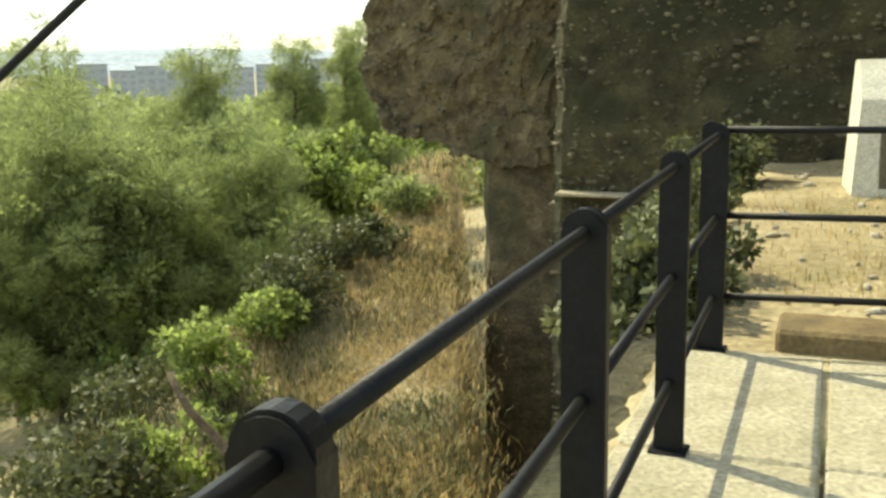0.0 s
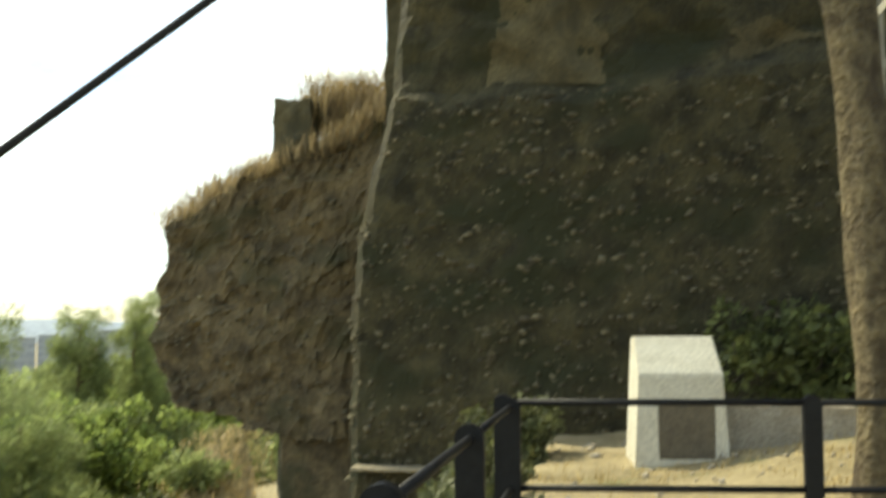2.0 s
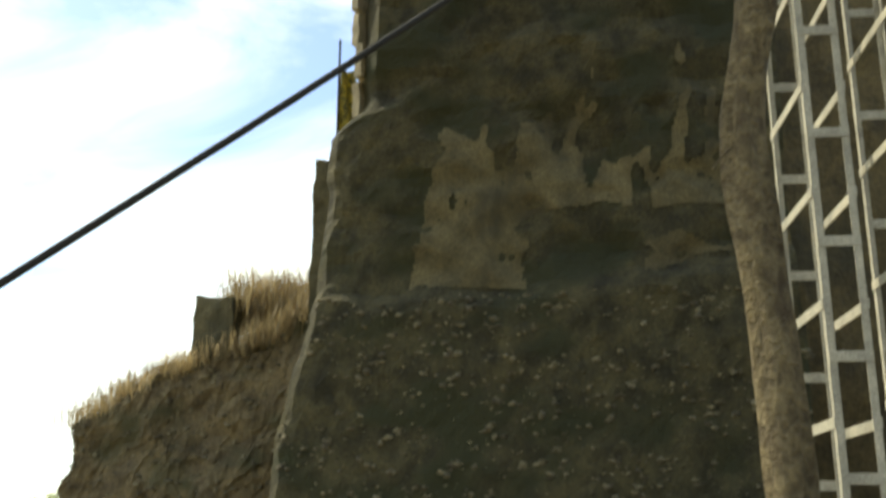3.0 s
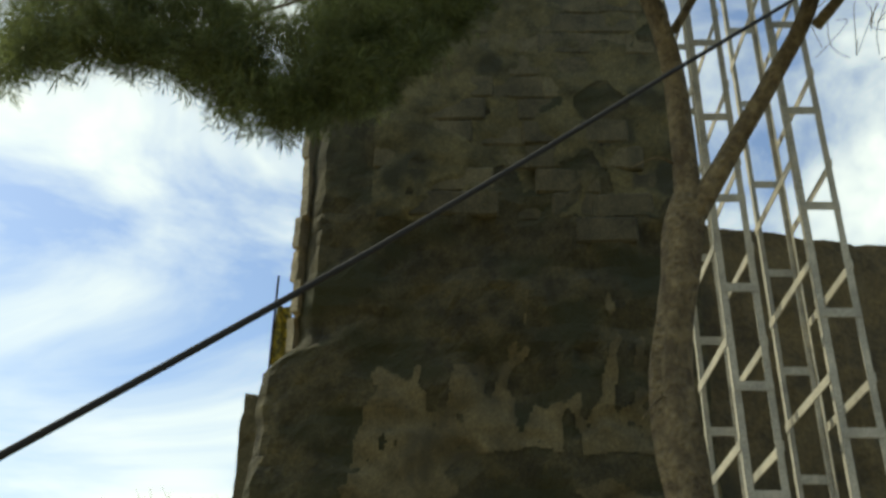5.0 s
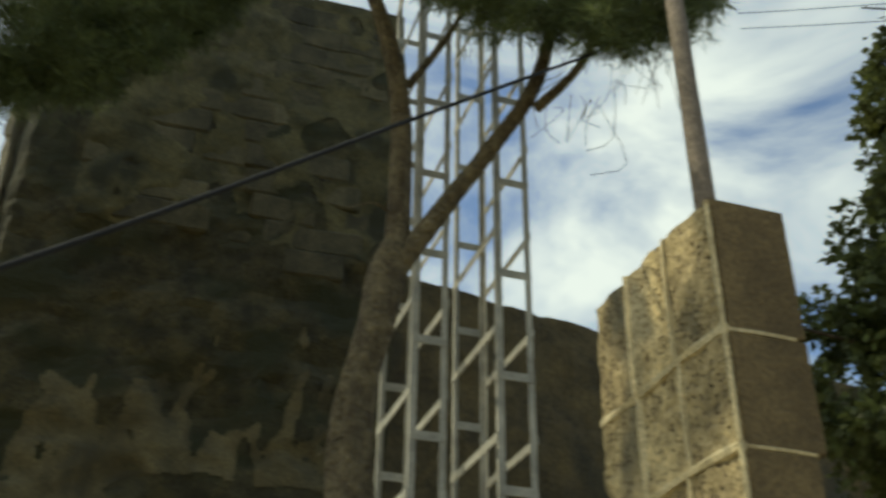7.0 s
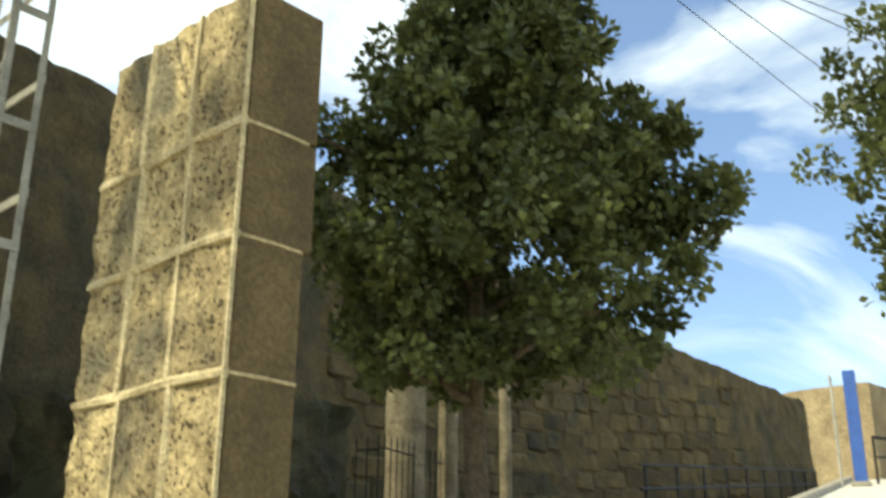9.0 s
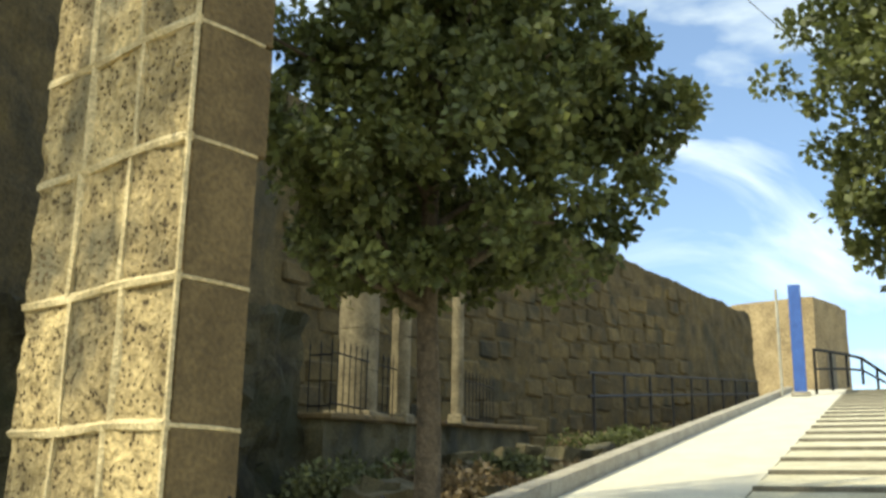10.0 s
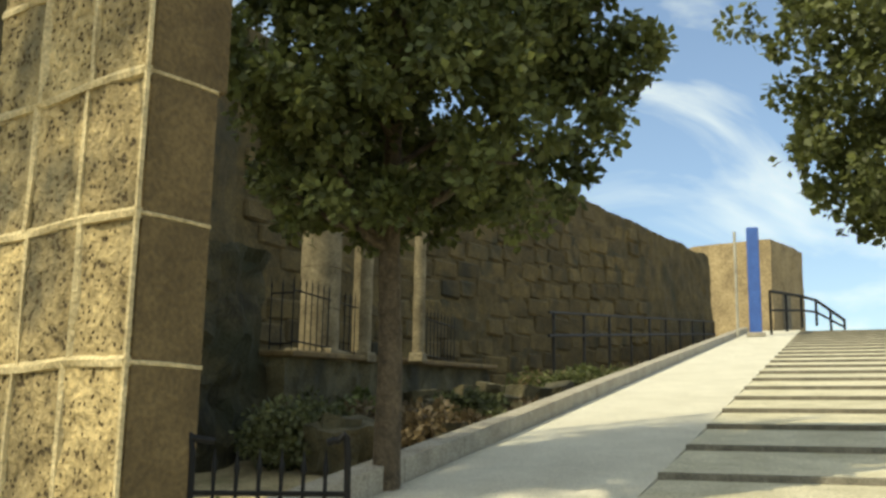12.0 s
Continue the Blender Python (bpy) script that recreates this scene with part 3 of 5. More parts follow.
def railing(name, label, pts, heights, size, extra=()):
    ob = thing(name, label, "railing")
    for p in pts:
        bm = bmesh.new()
        # a flat bar with a rounded head
        w, d, h = size
        prof = [(-w / 2, 0), (w / 2, 0)] + [(w / 2 * math.cos(a), h - w / 2 + w / 2 * math.sin(a)) for a in np.linspace(0, math.pi, 11)]
        fr = [bm.verts.new((x, -d / 2, z)) for x, z in prof]
        bk = [bm.verts.new((x, d / 2, z)) for x, z in prof]
        bm.faces.new(fr)
        bm.faces.new(bk[::-1])
        for k in range(len(prof)):
            j = (k + 1) % len(prof)
            bm.faces.new((fr[j], fr[k], bk[k], bk[j]))
        bmesh.ops.bevel(bm, geom=[e for e in bm.edges if abs(e.verts[0].co.y - e.verts[1].co.y) < 1e-5], offset=0.006, segments=2, affect="EDGES")
        bmesh.ops.transform(bm, matrix=Matrix.Translation(p[:3]) @ pose(0, 0, 0, 0, 0, p[3]), verts=bm.verts)
        upright = part("post", bm, M_IRON, ob)
        part("base_plate", B(-0.07, 0.07, -0.06, 0.06, 0, 0.008, bevel=0.003, m=Matrix.Translation((p[0], p[1], 0.004)) @ pose(0, 0, 0, 0, 0, p[3])), M_IRON, upright)
    for a, b in zip(pts, pts[1:]):
        for h in heights:
            q, r = Vector(a[:3]) + Vector((0, 0, h)), Vector(b[:3]) + Vector((0, 0, h))
            part("rail", T([q, r], 0.017, seg=10), M_IRON, ob, flat=False)
    return ob


P = [GRID @ Vector((-0.513, 0.86 + 1.37 * i, 0)) for i in range(-2, 4)]
side_pts = [(p.x, p.y, 0.0, -21.1) for p in P]
railing("terrace_railing", "black iron railing with round-headed flat posts and three bars", side_pts, (0.265, 0.657, 1.05), (0.105, 0.05, 1.104))
Q = [Vector((1.28, 4.84, 0)), Vector((2.70, 4.45, 0)), Vector((4.10, 4.07, 0))]
railing("cross_railing", "black iron railing with thin bars across the terrace end", [(p.x, p.y, 0.0, -16.0) for p in Q], (0.27, 0.665, 1.075), (0.085, 0.05, 1.115))

# ---- monument ----
mon = thing("stone_monument", "pale stone block with a sloping top and dark panel", "monument", turn=pose(3.61, 8.92, 0.10, 0, 0, -13.5) @ Matrix.Diagonal((1, 1, 1.1, 1)))
bm = bmesh.new()
prof = [(0.0, 0.0), (0.0, 0.80), (0.03, 0.84), (0.34, 1.12), (0.60, 1.12), (0.62, 0.0)]
rows_m = []
for x, inset in ((0.0, 0.0), (0.02, 0.0), (0.86, 0.0), (0.88, 0.0)):
    rows_m.append([bm.verts.new((x + (0.07 * z / 1.12 if x < 0.4 else -0.07 * z / 1.12), y + 0.03 * z, z)) for y, z in prof])
for a, b in zip(rows_m, rows_m[1:]):
    for k in range(len(prof)):
        j = (k + 1) % len(prof)
        bm.faces.new((a[k], a[j], b[j], b[k]))
bm.faces.new(rows_m[0])
bm.faces.new(rows_m[-1][::-1])
bmesh.ops.recalc_face_normals(bm, faces=bm.faces)
bmesh.ops.bevel(bm, geom=[e for e in bm.edges if e.calc_length() > 0.2], offset=0.014, segments=2, affect="EDGES")
part("block", bm, M_MONUMENT, mon)
part("panel", B(0.22, 0.74, -0.012, 0.03, 0.10, 0.58, bevel=0.008, m=Matrix.Translation((0, 0.012, 0))), M_PLAQUE, mon, "dark brown inscription panel")
step_s = thing("low_stone_slab", "low grey stone slab behind the monument", "slab", turn=pose(4.6, 9.1, 0.12, 0, 0, -20))
V, F = rough_box(0, 1.2, 0, 0.5, 0, 0.55, 0.1, 0.03, 3.0)
raw("slab_body", V, F, M_KERB, step_s)

# ---- gate pillar ----
PC, PL, PR = Vector((3.48, 2.35, 0)), Vector((3.92, 3.49, 0)), Vector((3.83, 2.18, 0))
ex = (PL - PC).normalized()
ey = Vector((ex.y, -ex.x, 0))
PT = Matrix(((ex.x, ey.x, 0, PC.x), (ex.y, ey.y, 0, PC.y), (0, 0, 1, 0), (0, 0, 0, 1)))
pil = thing("gate_pillar", "tall honey limestone gate pillar of pitted blocks with raised pale joints", "pillar", turn=PT)
PW, PD, PH = 1.22, 0.40, 4.19
Z_J = [-0.2 + 0.0, 0.535, 1.138, 1.741, 2.344, 2.95, 3.49, 4.19]
part("core", B(0.03, PW - 0.03, 0.03, PD - 0.03, -0.3, PH - 0.03), M_PILLAR, pil)


for j in range(len(Z_J) - 1):
    z0, z1 = Z_J[j] + 0.012, Z_J[j + 1] - 0.012
    edges = [0.0, 0.42, 0.82, PW] if j % 2 == 0 else [0.0, 0.39, 0.80, PW]
    for i in range(3):
        y1 = PD + (0.02 if j >= 5 else 0.0)
        V, F = rough_box(edges[i] + 0.01, edges[i + 1] - 0.01, 0.0, y1 - (0.035 if j < 5 else 0), z0, z1, 0.06, 0.016, 8.0, None, j * 3.3 + i)
        raw("block", V, F, M_PILLAR, pil, sm=False)
    # smooth dressed stone; the side's shade is put into its dark colour
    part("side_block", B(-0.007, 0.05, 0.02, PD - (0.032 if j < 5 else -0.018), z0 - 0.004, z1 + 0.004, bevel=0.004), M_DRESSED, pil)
    # raised joints on the sunny face and round the corner
    for i in (1, 2):
        w = 0.021
        bm = T(bend([(edges[i] + 0.01 * math.sin(3 * j + i), 0.004, z0 - 0.01), (edges[i] + 0.014 * math.cos(5 * j + i), 0.0, (z0 + z1) / 2), (edges[i], 0.004, z1 + 0.01)]), w, seg=6, wob=0.5)
        part("upright_joint", bm, M_MORTAR, pil)
    if j:
        z = Z_J[j]
        part("bed_joint", T(bend([(-0.004, 0.006, z), (0.4, 0.003, z + 0.008), (0.8, 0.005, z - 0.006), (PW, 0.006, z)]), 0.026, seg=6, wob=0.4), M_MORTAR, pil)
        part("bed_joint", T(bend([(0.002, -0.004, z), (0.0, 0.2, z + 0.004), (0.002, PD - 0.03, z)]), 0.012, seg=6, wob=0.4), M_MORTAR, pil)
part("corner_joint", T([(-0.002, -0.002, -0.1), (-0.004, -0.004, 2.0), (-0.002, -0.002, PH - 0.05)], 0.013, seg=6, wob=0.5), M_MORTAR, pil)

# ---- steel lattice masts ----
def mast(name, front, length, width, h, rung0, gap):
    ob = thing(name, "tall galvanised steel mast of four angle legs joined by flat plates", "mast", turn=Matrix.Translation(front) @ pose(0, 0, 0, 0, 0, -21.1), group="lattice masts")
    foot = [(0, 0), (0, length), (width, 0), (width, length)]
    for x, y in foot:
        sx, sy = (1 if x == 0 else -1), (1 if y == 0 else -1)
        bm = bmesh.new()
        box(bm, min(x, x + sx * 0.060), max(x, x + sx * 0.060), min(y, y + sy * 0.009), max(y, y + sy * 0.009), 0, h)
        box(bm, min(x, x + sx * 0.009), max(x, x + sx * 0.009), min(y + sy * 0.009, y + sy * 0.060), max(y + sy * 0.009, y + sy * 0.060), 0, h)
        part("leg", bm, M_STEEL, ob)
    z = rung0
    while z < h - 0.7:
        for x in (-0.011, width + 0.001):
            part("plate", B(x, x + 0.010, -0.004, length + 0.004, z, z + 0.085, bevel=0.002), M_STEEL, ob)
        for y in (-0.011, length + 0.001):
            part("plate", B(0.0, width, y, y + 0.010, z + gap * 0.55, z + gap * 0.55 + 0.085, bevel=0.002), M_STEEL, ob)
        z += gap
    return ob


f_b, f_a = aim(42.2, 0, 8.5), aim(36.9, 0, 8.4)
mast("lattice_mast", (f_b.x, f_b.y, 0.1), 1.3, 0.36, 13.0, 0.25, 1.07)
mast("lattice_mast", (f_a.x, f_a.y, 0.1), 1.15, 0.34, 13.0, 0.27, 0.93)

# ---- utility pole, cables ----
up = thing("utility_pole", "round weathered wooden utility pole rising behind the gate pillar", "pole")
pb = aim(55.9, 0, 5.9)
part("shaft", T([(pb.x, pb.y, 0.2), (pb.x, pb.y, 5.0), (pb.x - 0.02, pb.y + 0.02, 9.2)], [0.085, 0.075, 0.062], seg=14, wob=0.05), M_POLE, up, flat=False)
part("cross_arm", B(-0.35, 0.35, -0.03, 0.03, 8.7, 8.78, bevel=0.006, m=Matrix.Translation((pb.x, pb.y, 0)) @ pose(0, 0, 0, 0, 0, 40)), M_POLE, up)
cable = thing("thick_cable", "thick black cable slung down from the pine to the terrace side", "cable")
ca, cb = aim(-22.6, -0.35, 3.0), aim(50.0, 41.7, 6.4)
d = ca - cb
part("strand", T(bend([cb, cb + d * 0.33 + Vector((0, 0, -0.03)), cb + d * 0.66 + Vector((0, 0, -0.065)), ca, ca + d * 0.28], 6), 0.0125, seg=8), M_CABLE, cable, flat=False)


def wire(a, b, sag, r=0.006):
    ob = thing("overhead_wire", "thin dark overhead wire high above the lane", "wire", group="overhead wires")
    pts = [a.lerp(b, k / 16) + Vector((0, 0, -sag * (1 - (k / 8 - 1) ** 2))) for k in range(17)]
    part("strand", T(pts, r, seg=5), M_CABLE, ob)


# ---- trees ----
def limb(a, b, r0, r1, rng, sway=0.15, n=4):
    a, b = Vector(a), Vector(b)
    pts = [a]
    L = (b - a).length
    for k in range(1, n):
        pts.append(a.lerp(b, k / n) + Vector(rng.normal(size=3)) * sway * L * 0.3)
    pts.append(b)
    pts = bend(pts, 3)
    return T(pts, list(np.linspace(r0, r1, len(pts))), seg=8, wob=0.12)


def boughs(ob, h, spread, crown_from, clumps, rng, shape, trunk, barkm, lean=(0, 0), n=20, shown=10, airy=0.13):
    """Clump centres strung along uneven boughs, so that the crown has gaps and a ragged outline."""
    C, R = [], []
    for b in range(n):
        t = (b + 0.6 * rng.random()) / n
        t = t ** (1.15 if shape == "cone" else 0.8)
        z = crown_from + t * (h - crown_from) * 0.93
        if shape == "spire":
            reach = spread * (1 - t) ** 1.15 * (0.75 + 0.25 * min(1, t * 6)) + 0.05 * spread
        elif shape == "cone":
            reach = spread * (1 - t) ** 0.8 * (0.6 + 0.4 * min(1, t * 6)) + 0.1 * spread
        else:
            reach = spread * math.sqrt(max(0.10, 1 - (1.8 * t - 0.75) ** 2))
        reach *= rng.uniform(0.6, 1.25)
        a = b * 2.4 + rng.uniform(-0.5, 0.5)
        root = Vector((lean[0] * z / h, lean[1] * z / h, z - 0.12 * reach))
        tip = root + Vector((math.cos(a) * reach, math.sin(a) * reach, reach * rng.uniform(0.05, 0.5)))
        tip.z = min(tip.z, h - 0.28 * spread)
        if b % max(1, n // shown) == 0:
            part("limb", limb(root, tip, trunk * 0.3, trunk * 0.06, rng), barkm, ob, flat=False)
        m = max(3, int(clumps / n * (0.5 + reach / spread)))
        for k in range(m):
            q = root.lerp(tip, 0.25 + 0.8 * rng.random() ** 0.7)
            s = spread * airy
            C.append((q.x + rng.normal() * s, q.y + rng.normal() * s, q.z + rng.normal() * s * 0.8))
            R.append(spread * (0.07 + 0.12 * rng.random()) * (1 + 3 * (airy - 0.13)))
    return C, R


def tree(name, label, base, h, spread, crown_from, leafm, barkm, rng, clumps=150, per=60, size=0.12, shape="dome", trunk=0.12, needle=False, lean=(0, 0), group=""):
    ob = thing(name, label, "tree", base, group)
    top = Vector((lean[0], lean[1], h))
    part("trunk", limb((0, 0, -0.3), top * 0.93, trunk, trunk * 0.2, rng, 0.06, 5), barkm, ob, flat=False)
    C, R = boughs(ob, h, spread, crown_from, clumps, rng, shape, trunk, barkm, lean, n=24, airy=0.22)
    v, f = leaves(C, R, per, size, rng, needle=needle)
    fast("crown", v, f, leafm, ob)
    return ob


rng = np.random.default_rng(5)


def ground_at(az, d):
    p = aim(az, 0, d)
    return Vector((p.x, p.y, height(p.x, p.y)))


# wooded slope: compass angle, distance, height angle of the top, spread, kind
WOOD = [(-21.0, 17, 1.6, 1.5, "p"), (-17.6, 24, -2.4, 2.0, "p"), (-12.9, 19, 1.1, 1.3, "p"), (-10.4, 30, -3.4, 2.0, "p"), (-8.0, 33, 1.2, 1.5, "p"),
        (-4.7, 34, 2.3, 1.8, "p"), (-16.5, 14.5, -5.0, 1.5, "p"), (-10.8, 15, -4.2, 1.4, "p"), (-8.0, 17, -4.4, 1.15, "b"), (-9.0, 19, -4.0, 1.3, "o"),
        (-4.6, 24, -2.9, 1.5, "b"), (-19.5, 14.5, -5.5, 1.4, "o"), (-23.5, 15, -2, 2.2, "p"), (-6.2, 26, -3.4, 1.7, "o"), (-14.8, 27, -3.4, 2.0, "o"), (-15.0, 18, -4.2, 1.5, "o"),
        (-20.0, 32, -2.2, 2.6, "p"), (-3.0, 27, -3.6, 1.5, "b"), (-14.0, 17.5, -7.0, 1.3, "b"), (-27.0, 20, -1, 2.8, "p"), (-9.0, 18, -6.5, 1.3, "b"), (-19.5, 14.5, -9.0, 1.2, "b"),
        (-12.0, 16.5, -8.5, 1.1, "o"), (-6.6, 20, -5.8, 0.8, "b"), (-18.0, 20, -3.0, 1.6, "p"), (-21.5, 14, -3.0, 1.4, "p")]
for az, dist, el, sp, kind in WOOD:
    if dist < 30:
        dist, sp = dist * 1.55, sp * 1.5
    g = ground_at(az, dist)
    h = max(1.2, aim(az, el, dist).z - g.z)
    if kind == "p":
        tree("pine_tree", "grey-green pine on the wooded slope", g, h, sp, h * 0.18, M_LEAF3, M_BARK, rng, 260, 200, 0.13, "cone", 0.16, needle=True, group="trees on the slope")
    elif kind == "o":
        tree("olive_tree", "pale olive-green tree on the wooded slope", g, h, sp, h * 0.15, M_LEAF3, M_TRUNK, rng, 260, 120, 0.085, "dome", 0.16, group="trees on the slope")
    else:
        tree("broadleaf_tree", "bright green broadleaf tree on the wooded slope", g, h, sp, h * 0.12, M_LEAF2, M_TRUNK, rng, 260, 110, 0.10, "dome", 0.16, group="trees on the slope")
far_wood = []
for k in range(420):
    az, dist = rng.uniform(-34, 6), rng.uniform(60, 190)
    p = aim(az, 0, dist)
    z0 = height(p.x, p.y)
    top = aim(az, rng.uniform(-4.6, -2.2), dist).z
    for q in range(5):
        far_wood.append((p.x + rng.normal() * 1.6, p.y + rng.normal() * 1.6, top - abs(rng.normal()) * 2.4))
v, f = leaves(far_wood, [1.6] * len(far_wood), 40, 0.42, rng)
tagged(fast("far_woods", v, f, M_LEAF3), "distant green woods filling the valley", "woods", kind="stuff")

# dead stem leaning on the slope
stem = thing("leaning_stem", "bare brown stem leaning on the slope", "tree")
s0, s1 = aim(-12.3, -22.5, 9.2), aim(-17.8, -13.4, 10.2)
part("stem", limb(s0 + (s0 - s1) * 0.25, s0.lerp(s1, 0.6), 0.06, 0.035, rng, 0.06), M_TRUNK, stem, flat=False)

# the carob beside the lane
cb_t = Vector((7.78, 2.80, 1.0))
carob = thing("carob_tree", "dense dark green evergreen tree beside the kerb", "tree", cb_t, "lane trees")
part("trunk", T(bend([(0, 0, -0.2), (0.01, 0.0, 1.0), (-0.02, 0.02, 2.4), (0.03, 0.0, 4.5), (0.0, 0.0, 7.2)], 4), list(np.linspace(0.125, 0.03, 17)), seg=12, wob=0.1), M_TRUNK, carob, flat=False)


def crown_clumps(profile, n, rng, along=None, deep=1.0, shell=0.45, lumps=0.3, seed=0.0, size=(0.12, 0.14)):
    """Clump centres under an outline given as (height, reach) pairs, with bulges and hollows."""
    C, R = [], []
    hs, rs = [p[0] for p in profile], [p[1] for p in profile]
    while len(C) < n:
        z = rng.uniform(hs[0], hs[-1])
        w = float(np.interp(z, hs, rs))
        if rng.random() > (w / max(rs)) ** 1.2 + 0.06:
            continue
        a = rng.random() * 2 * math.pi
        bulge = 1 + lumps * (noise.noise(Vector((math.cos(a) * 1.8, math.sin(a) * 1.8, z * 1.3 + seed))) + 0.6 * noise.noise(Vector((math.cos(a) * 4, math.sin(a) * 4, z * 2.9 + seed))))
        if noise.noise(Vector((math.cos(a) * 3, math.sin(a) * 3, z * 2.2 + seed + 40))) < -0.42:
            continue
        q = w * min(bulge, 1.22) * rng.random() ** shell
        p = Vector((q * math.cos(a), q * math.sin(a), z))
        if along:
            p += along * (p.dot(along) * (deep - 1))
        C.append(tuple(p))
        R.append(size[0] + size[1] * rng.random())
    return C, R


away = Vector((math.sin(radians(70)), math.cos(radians(70)), 0))
C, R = crown_clumps([(2.15, 0.9), (2.45, 1.35), (3.2, 1.5), (4.2, 1.38), (4.8, 1.08), (5.5, 0.72), (6.4, 0.40), (7.35, 0.10)], 380, rng, away, 0.95, lumps=0.55, seed=3.0)
for k in range(30):
    a, z = k * 2.4 + rng.normal() * 0.3, 2.4 + 4.3 * ((k * 0.37) % 1.0)
    w = float(np.interp(z, [2.15, 2.5, 3.2, 4.2, 4.8, 5.5, 6.4, 7.3], [1.0, 1.45, 1.6, 1.5, 1.2, 0.85, 0.5, 0.15])) * rng.uniform(0.85, 1.15)
    for j in range(6):
        q = w * (0.5 + 0.1 * j)
        C.append((q * math.cos(a) + rng.normal() * 0.07, q * math.sin(a) + rng.normal() * 0.07, z + 0.05 * j + rng.normal() * 0.08))
        R.append(0.10 + 0.09 * rng.random())
for k in range(16):
    c = C[int(rng.integers(len(C)))]
    part("limb", limb((0, 0, max(2.0, c[2] - 0.8)), c, 0.04, 0.010, rng), M_TRUNK, carob, flat=False)
side_way = Vector((math.sin(radians(160)), math.cos(radians(160)), 0))
for k in range(46):
    t = rng.random()
    p = side_way * (0.8 + 1.15 * t) + Vector((0, 0, 3.55 + 0.2 * t)) + Vector(rng.normal(size=3)) * 0.17
    C.append(tuple(p))
    R.append(0.14 + 0.08 * rng.random())
for k in range(26):
    t = rng.random()
    p = side_way * (0.8 + 0.8 * t) + Vector((0, 0, 4.0 + 0.3 * t)) + Vector(rng.normal(size=3)) * 0.15
    C.append(tuple(p))
    R.append(0.15)
v, f = leaves(C, R, 95, 0.062, rng, long=1.4)
fast("crown", v, f, M_LEAF, carob)
part("limb", limb((0, 0, 2.2), tuple(side_way * 1.85 + Vector((0, 0, 3.65))), 0.05, 0.012, rng), M_TRUNK, carob, flat=False)
bare = aim(77.3, 15.6, 7.2) - cb_t
part("limb", limb((0.0, 0, 2.6), tuple(bare), 0.025, 0.010, rng, 0.1), M_TRUNK, carob, flat=False)

tree2 = thing("carob_tree", "dense dark green evergreen tree leaning over the steps", "tree", aim(105.3, 0, 10.8).xy.to_3d() + Vector((0, 0, 1.12)), "lane trees")
part("trunk", limb((0, 0, -0.3), (0, 0, 7.0), 0.15, 0.03, rng, 0.03), M_TRUNK, tree2, flat=False)
C, R = crown_clumps([(2.25, 1.1), (2.65, 2.0), (3.6, 2.5), (4.6, 2.7), (5.6, 2.4), (6.6, 1.7), (7.6, 0.6)], 620, rng, lumps=0.22, seed=11.0, shell=0.4, size=(0.16, 0.18))
v, f = leaves(C, R, 100, 0.068, rng, long=1.4)
fast("crown", v, f, M_LEAF, tree2)
for k in range(10):
    c = C[int(rng.integers(len(C)))]
    part("limb", limb((0, 0, max(2.0, c[2] - 0.9)), c, 0.05, 0.012, rng), M_TRUNK, tree2, flat=False)

# the great pine
pine_d = 7.6
pine = thing("umbrella_pine", "tall forked pine with peeling brown bark and drooping needles", "tree")
pb0 = aim(34.2, 0, pine_d)
stem_pts = [(pb0.x, pb0.y, 0.0), aim(34.65, -4.0, pine_d), aim(34.25, 8.0, pine_d), aim(33.55, 18.5, pine_d), aim(33.6, 22.8, pine_d), aim(34.7, 27.5, pine_d), aim(35.7, 31.0, pine_d)]
sp = bend(stem_pts, 5)
part("trunk", T(sp, list(np.linspace(0.175, 0.15, len(sp))), seg=18, wob=0.4), M_BARK, pine, flat=False)
l_pts = bend([aim(35.6, 30.2, pine_d), aim(35.7, 34.5, pine_d), aim(35.6, 38.5, pine_d), aim(34.4, 42.5, pine_d - 0.2), aim(32.0, 46.0, pine_d - 0.5), aim(26.0, 49.0, pine_d - 1.0)], 4)
part("limb", T(l_pts, list(np.linspace(0.125, 0.05, len(l_pts))), seg=12, wob=0.2), M_BARK, pine, flat=False)
r_pts = bend([aim(35.8, 30.0, pine_d), aim(38.3, 33.0, pine_d - 0.1), aim(42.0, 36.8, pine_d - 0.2), aim(45.4, 40.5, pine_d - 0.3), aim(47.0, 45.0, pine_d - 0.4), aim(47.5, 50.0, pine_d - 0.5)], 4)
part("limb", T(r_pts, list(np.linspace(0.10, 0.045, len(r_pts))), seg=12, wob=0.2), M_BARK, pine, flat=False)
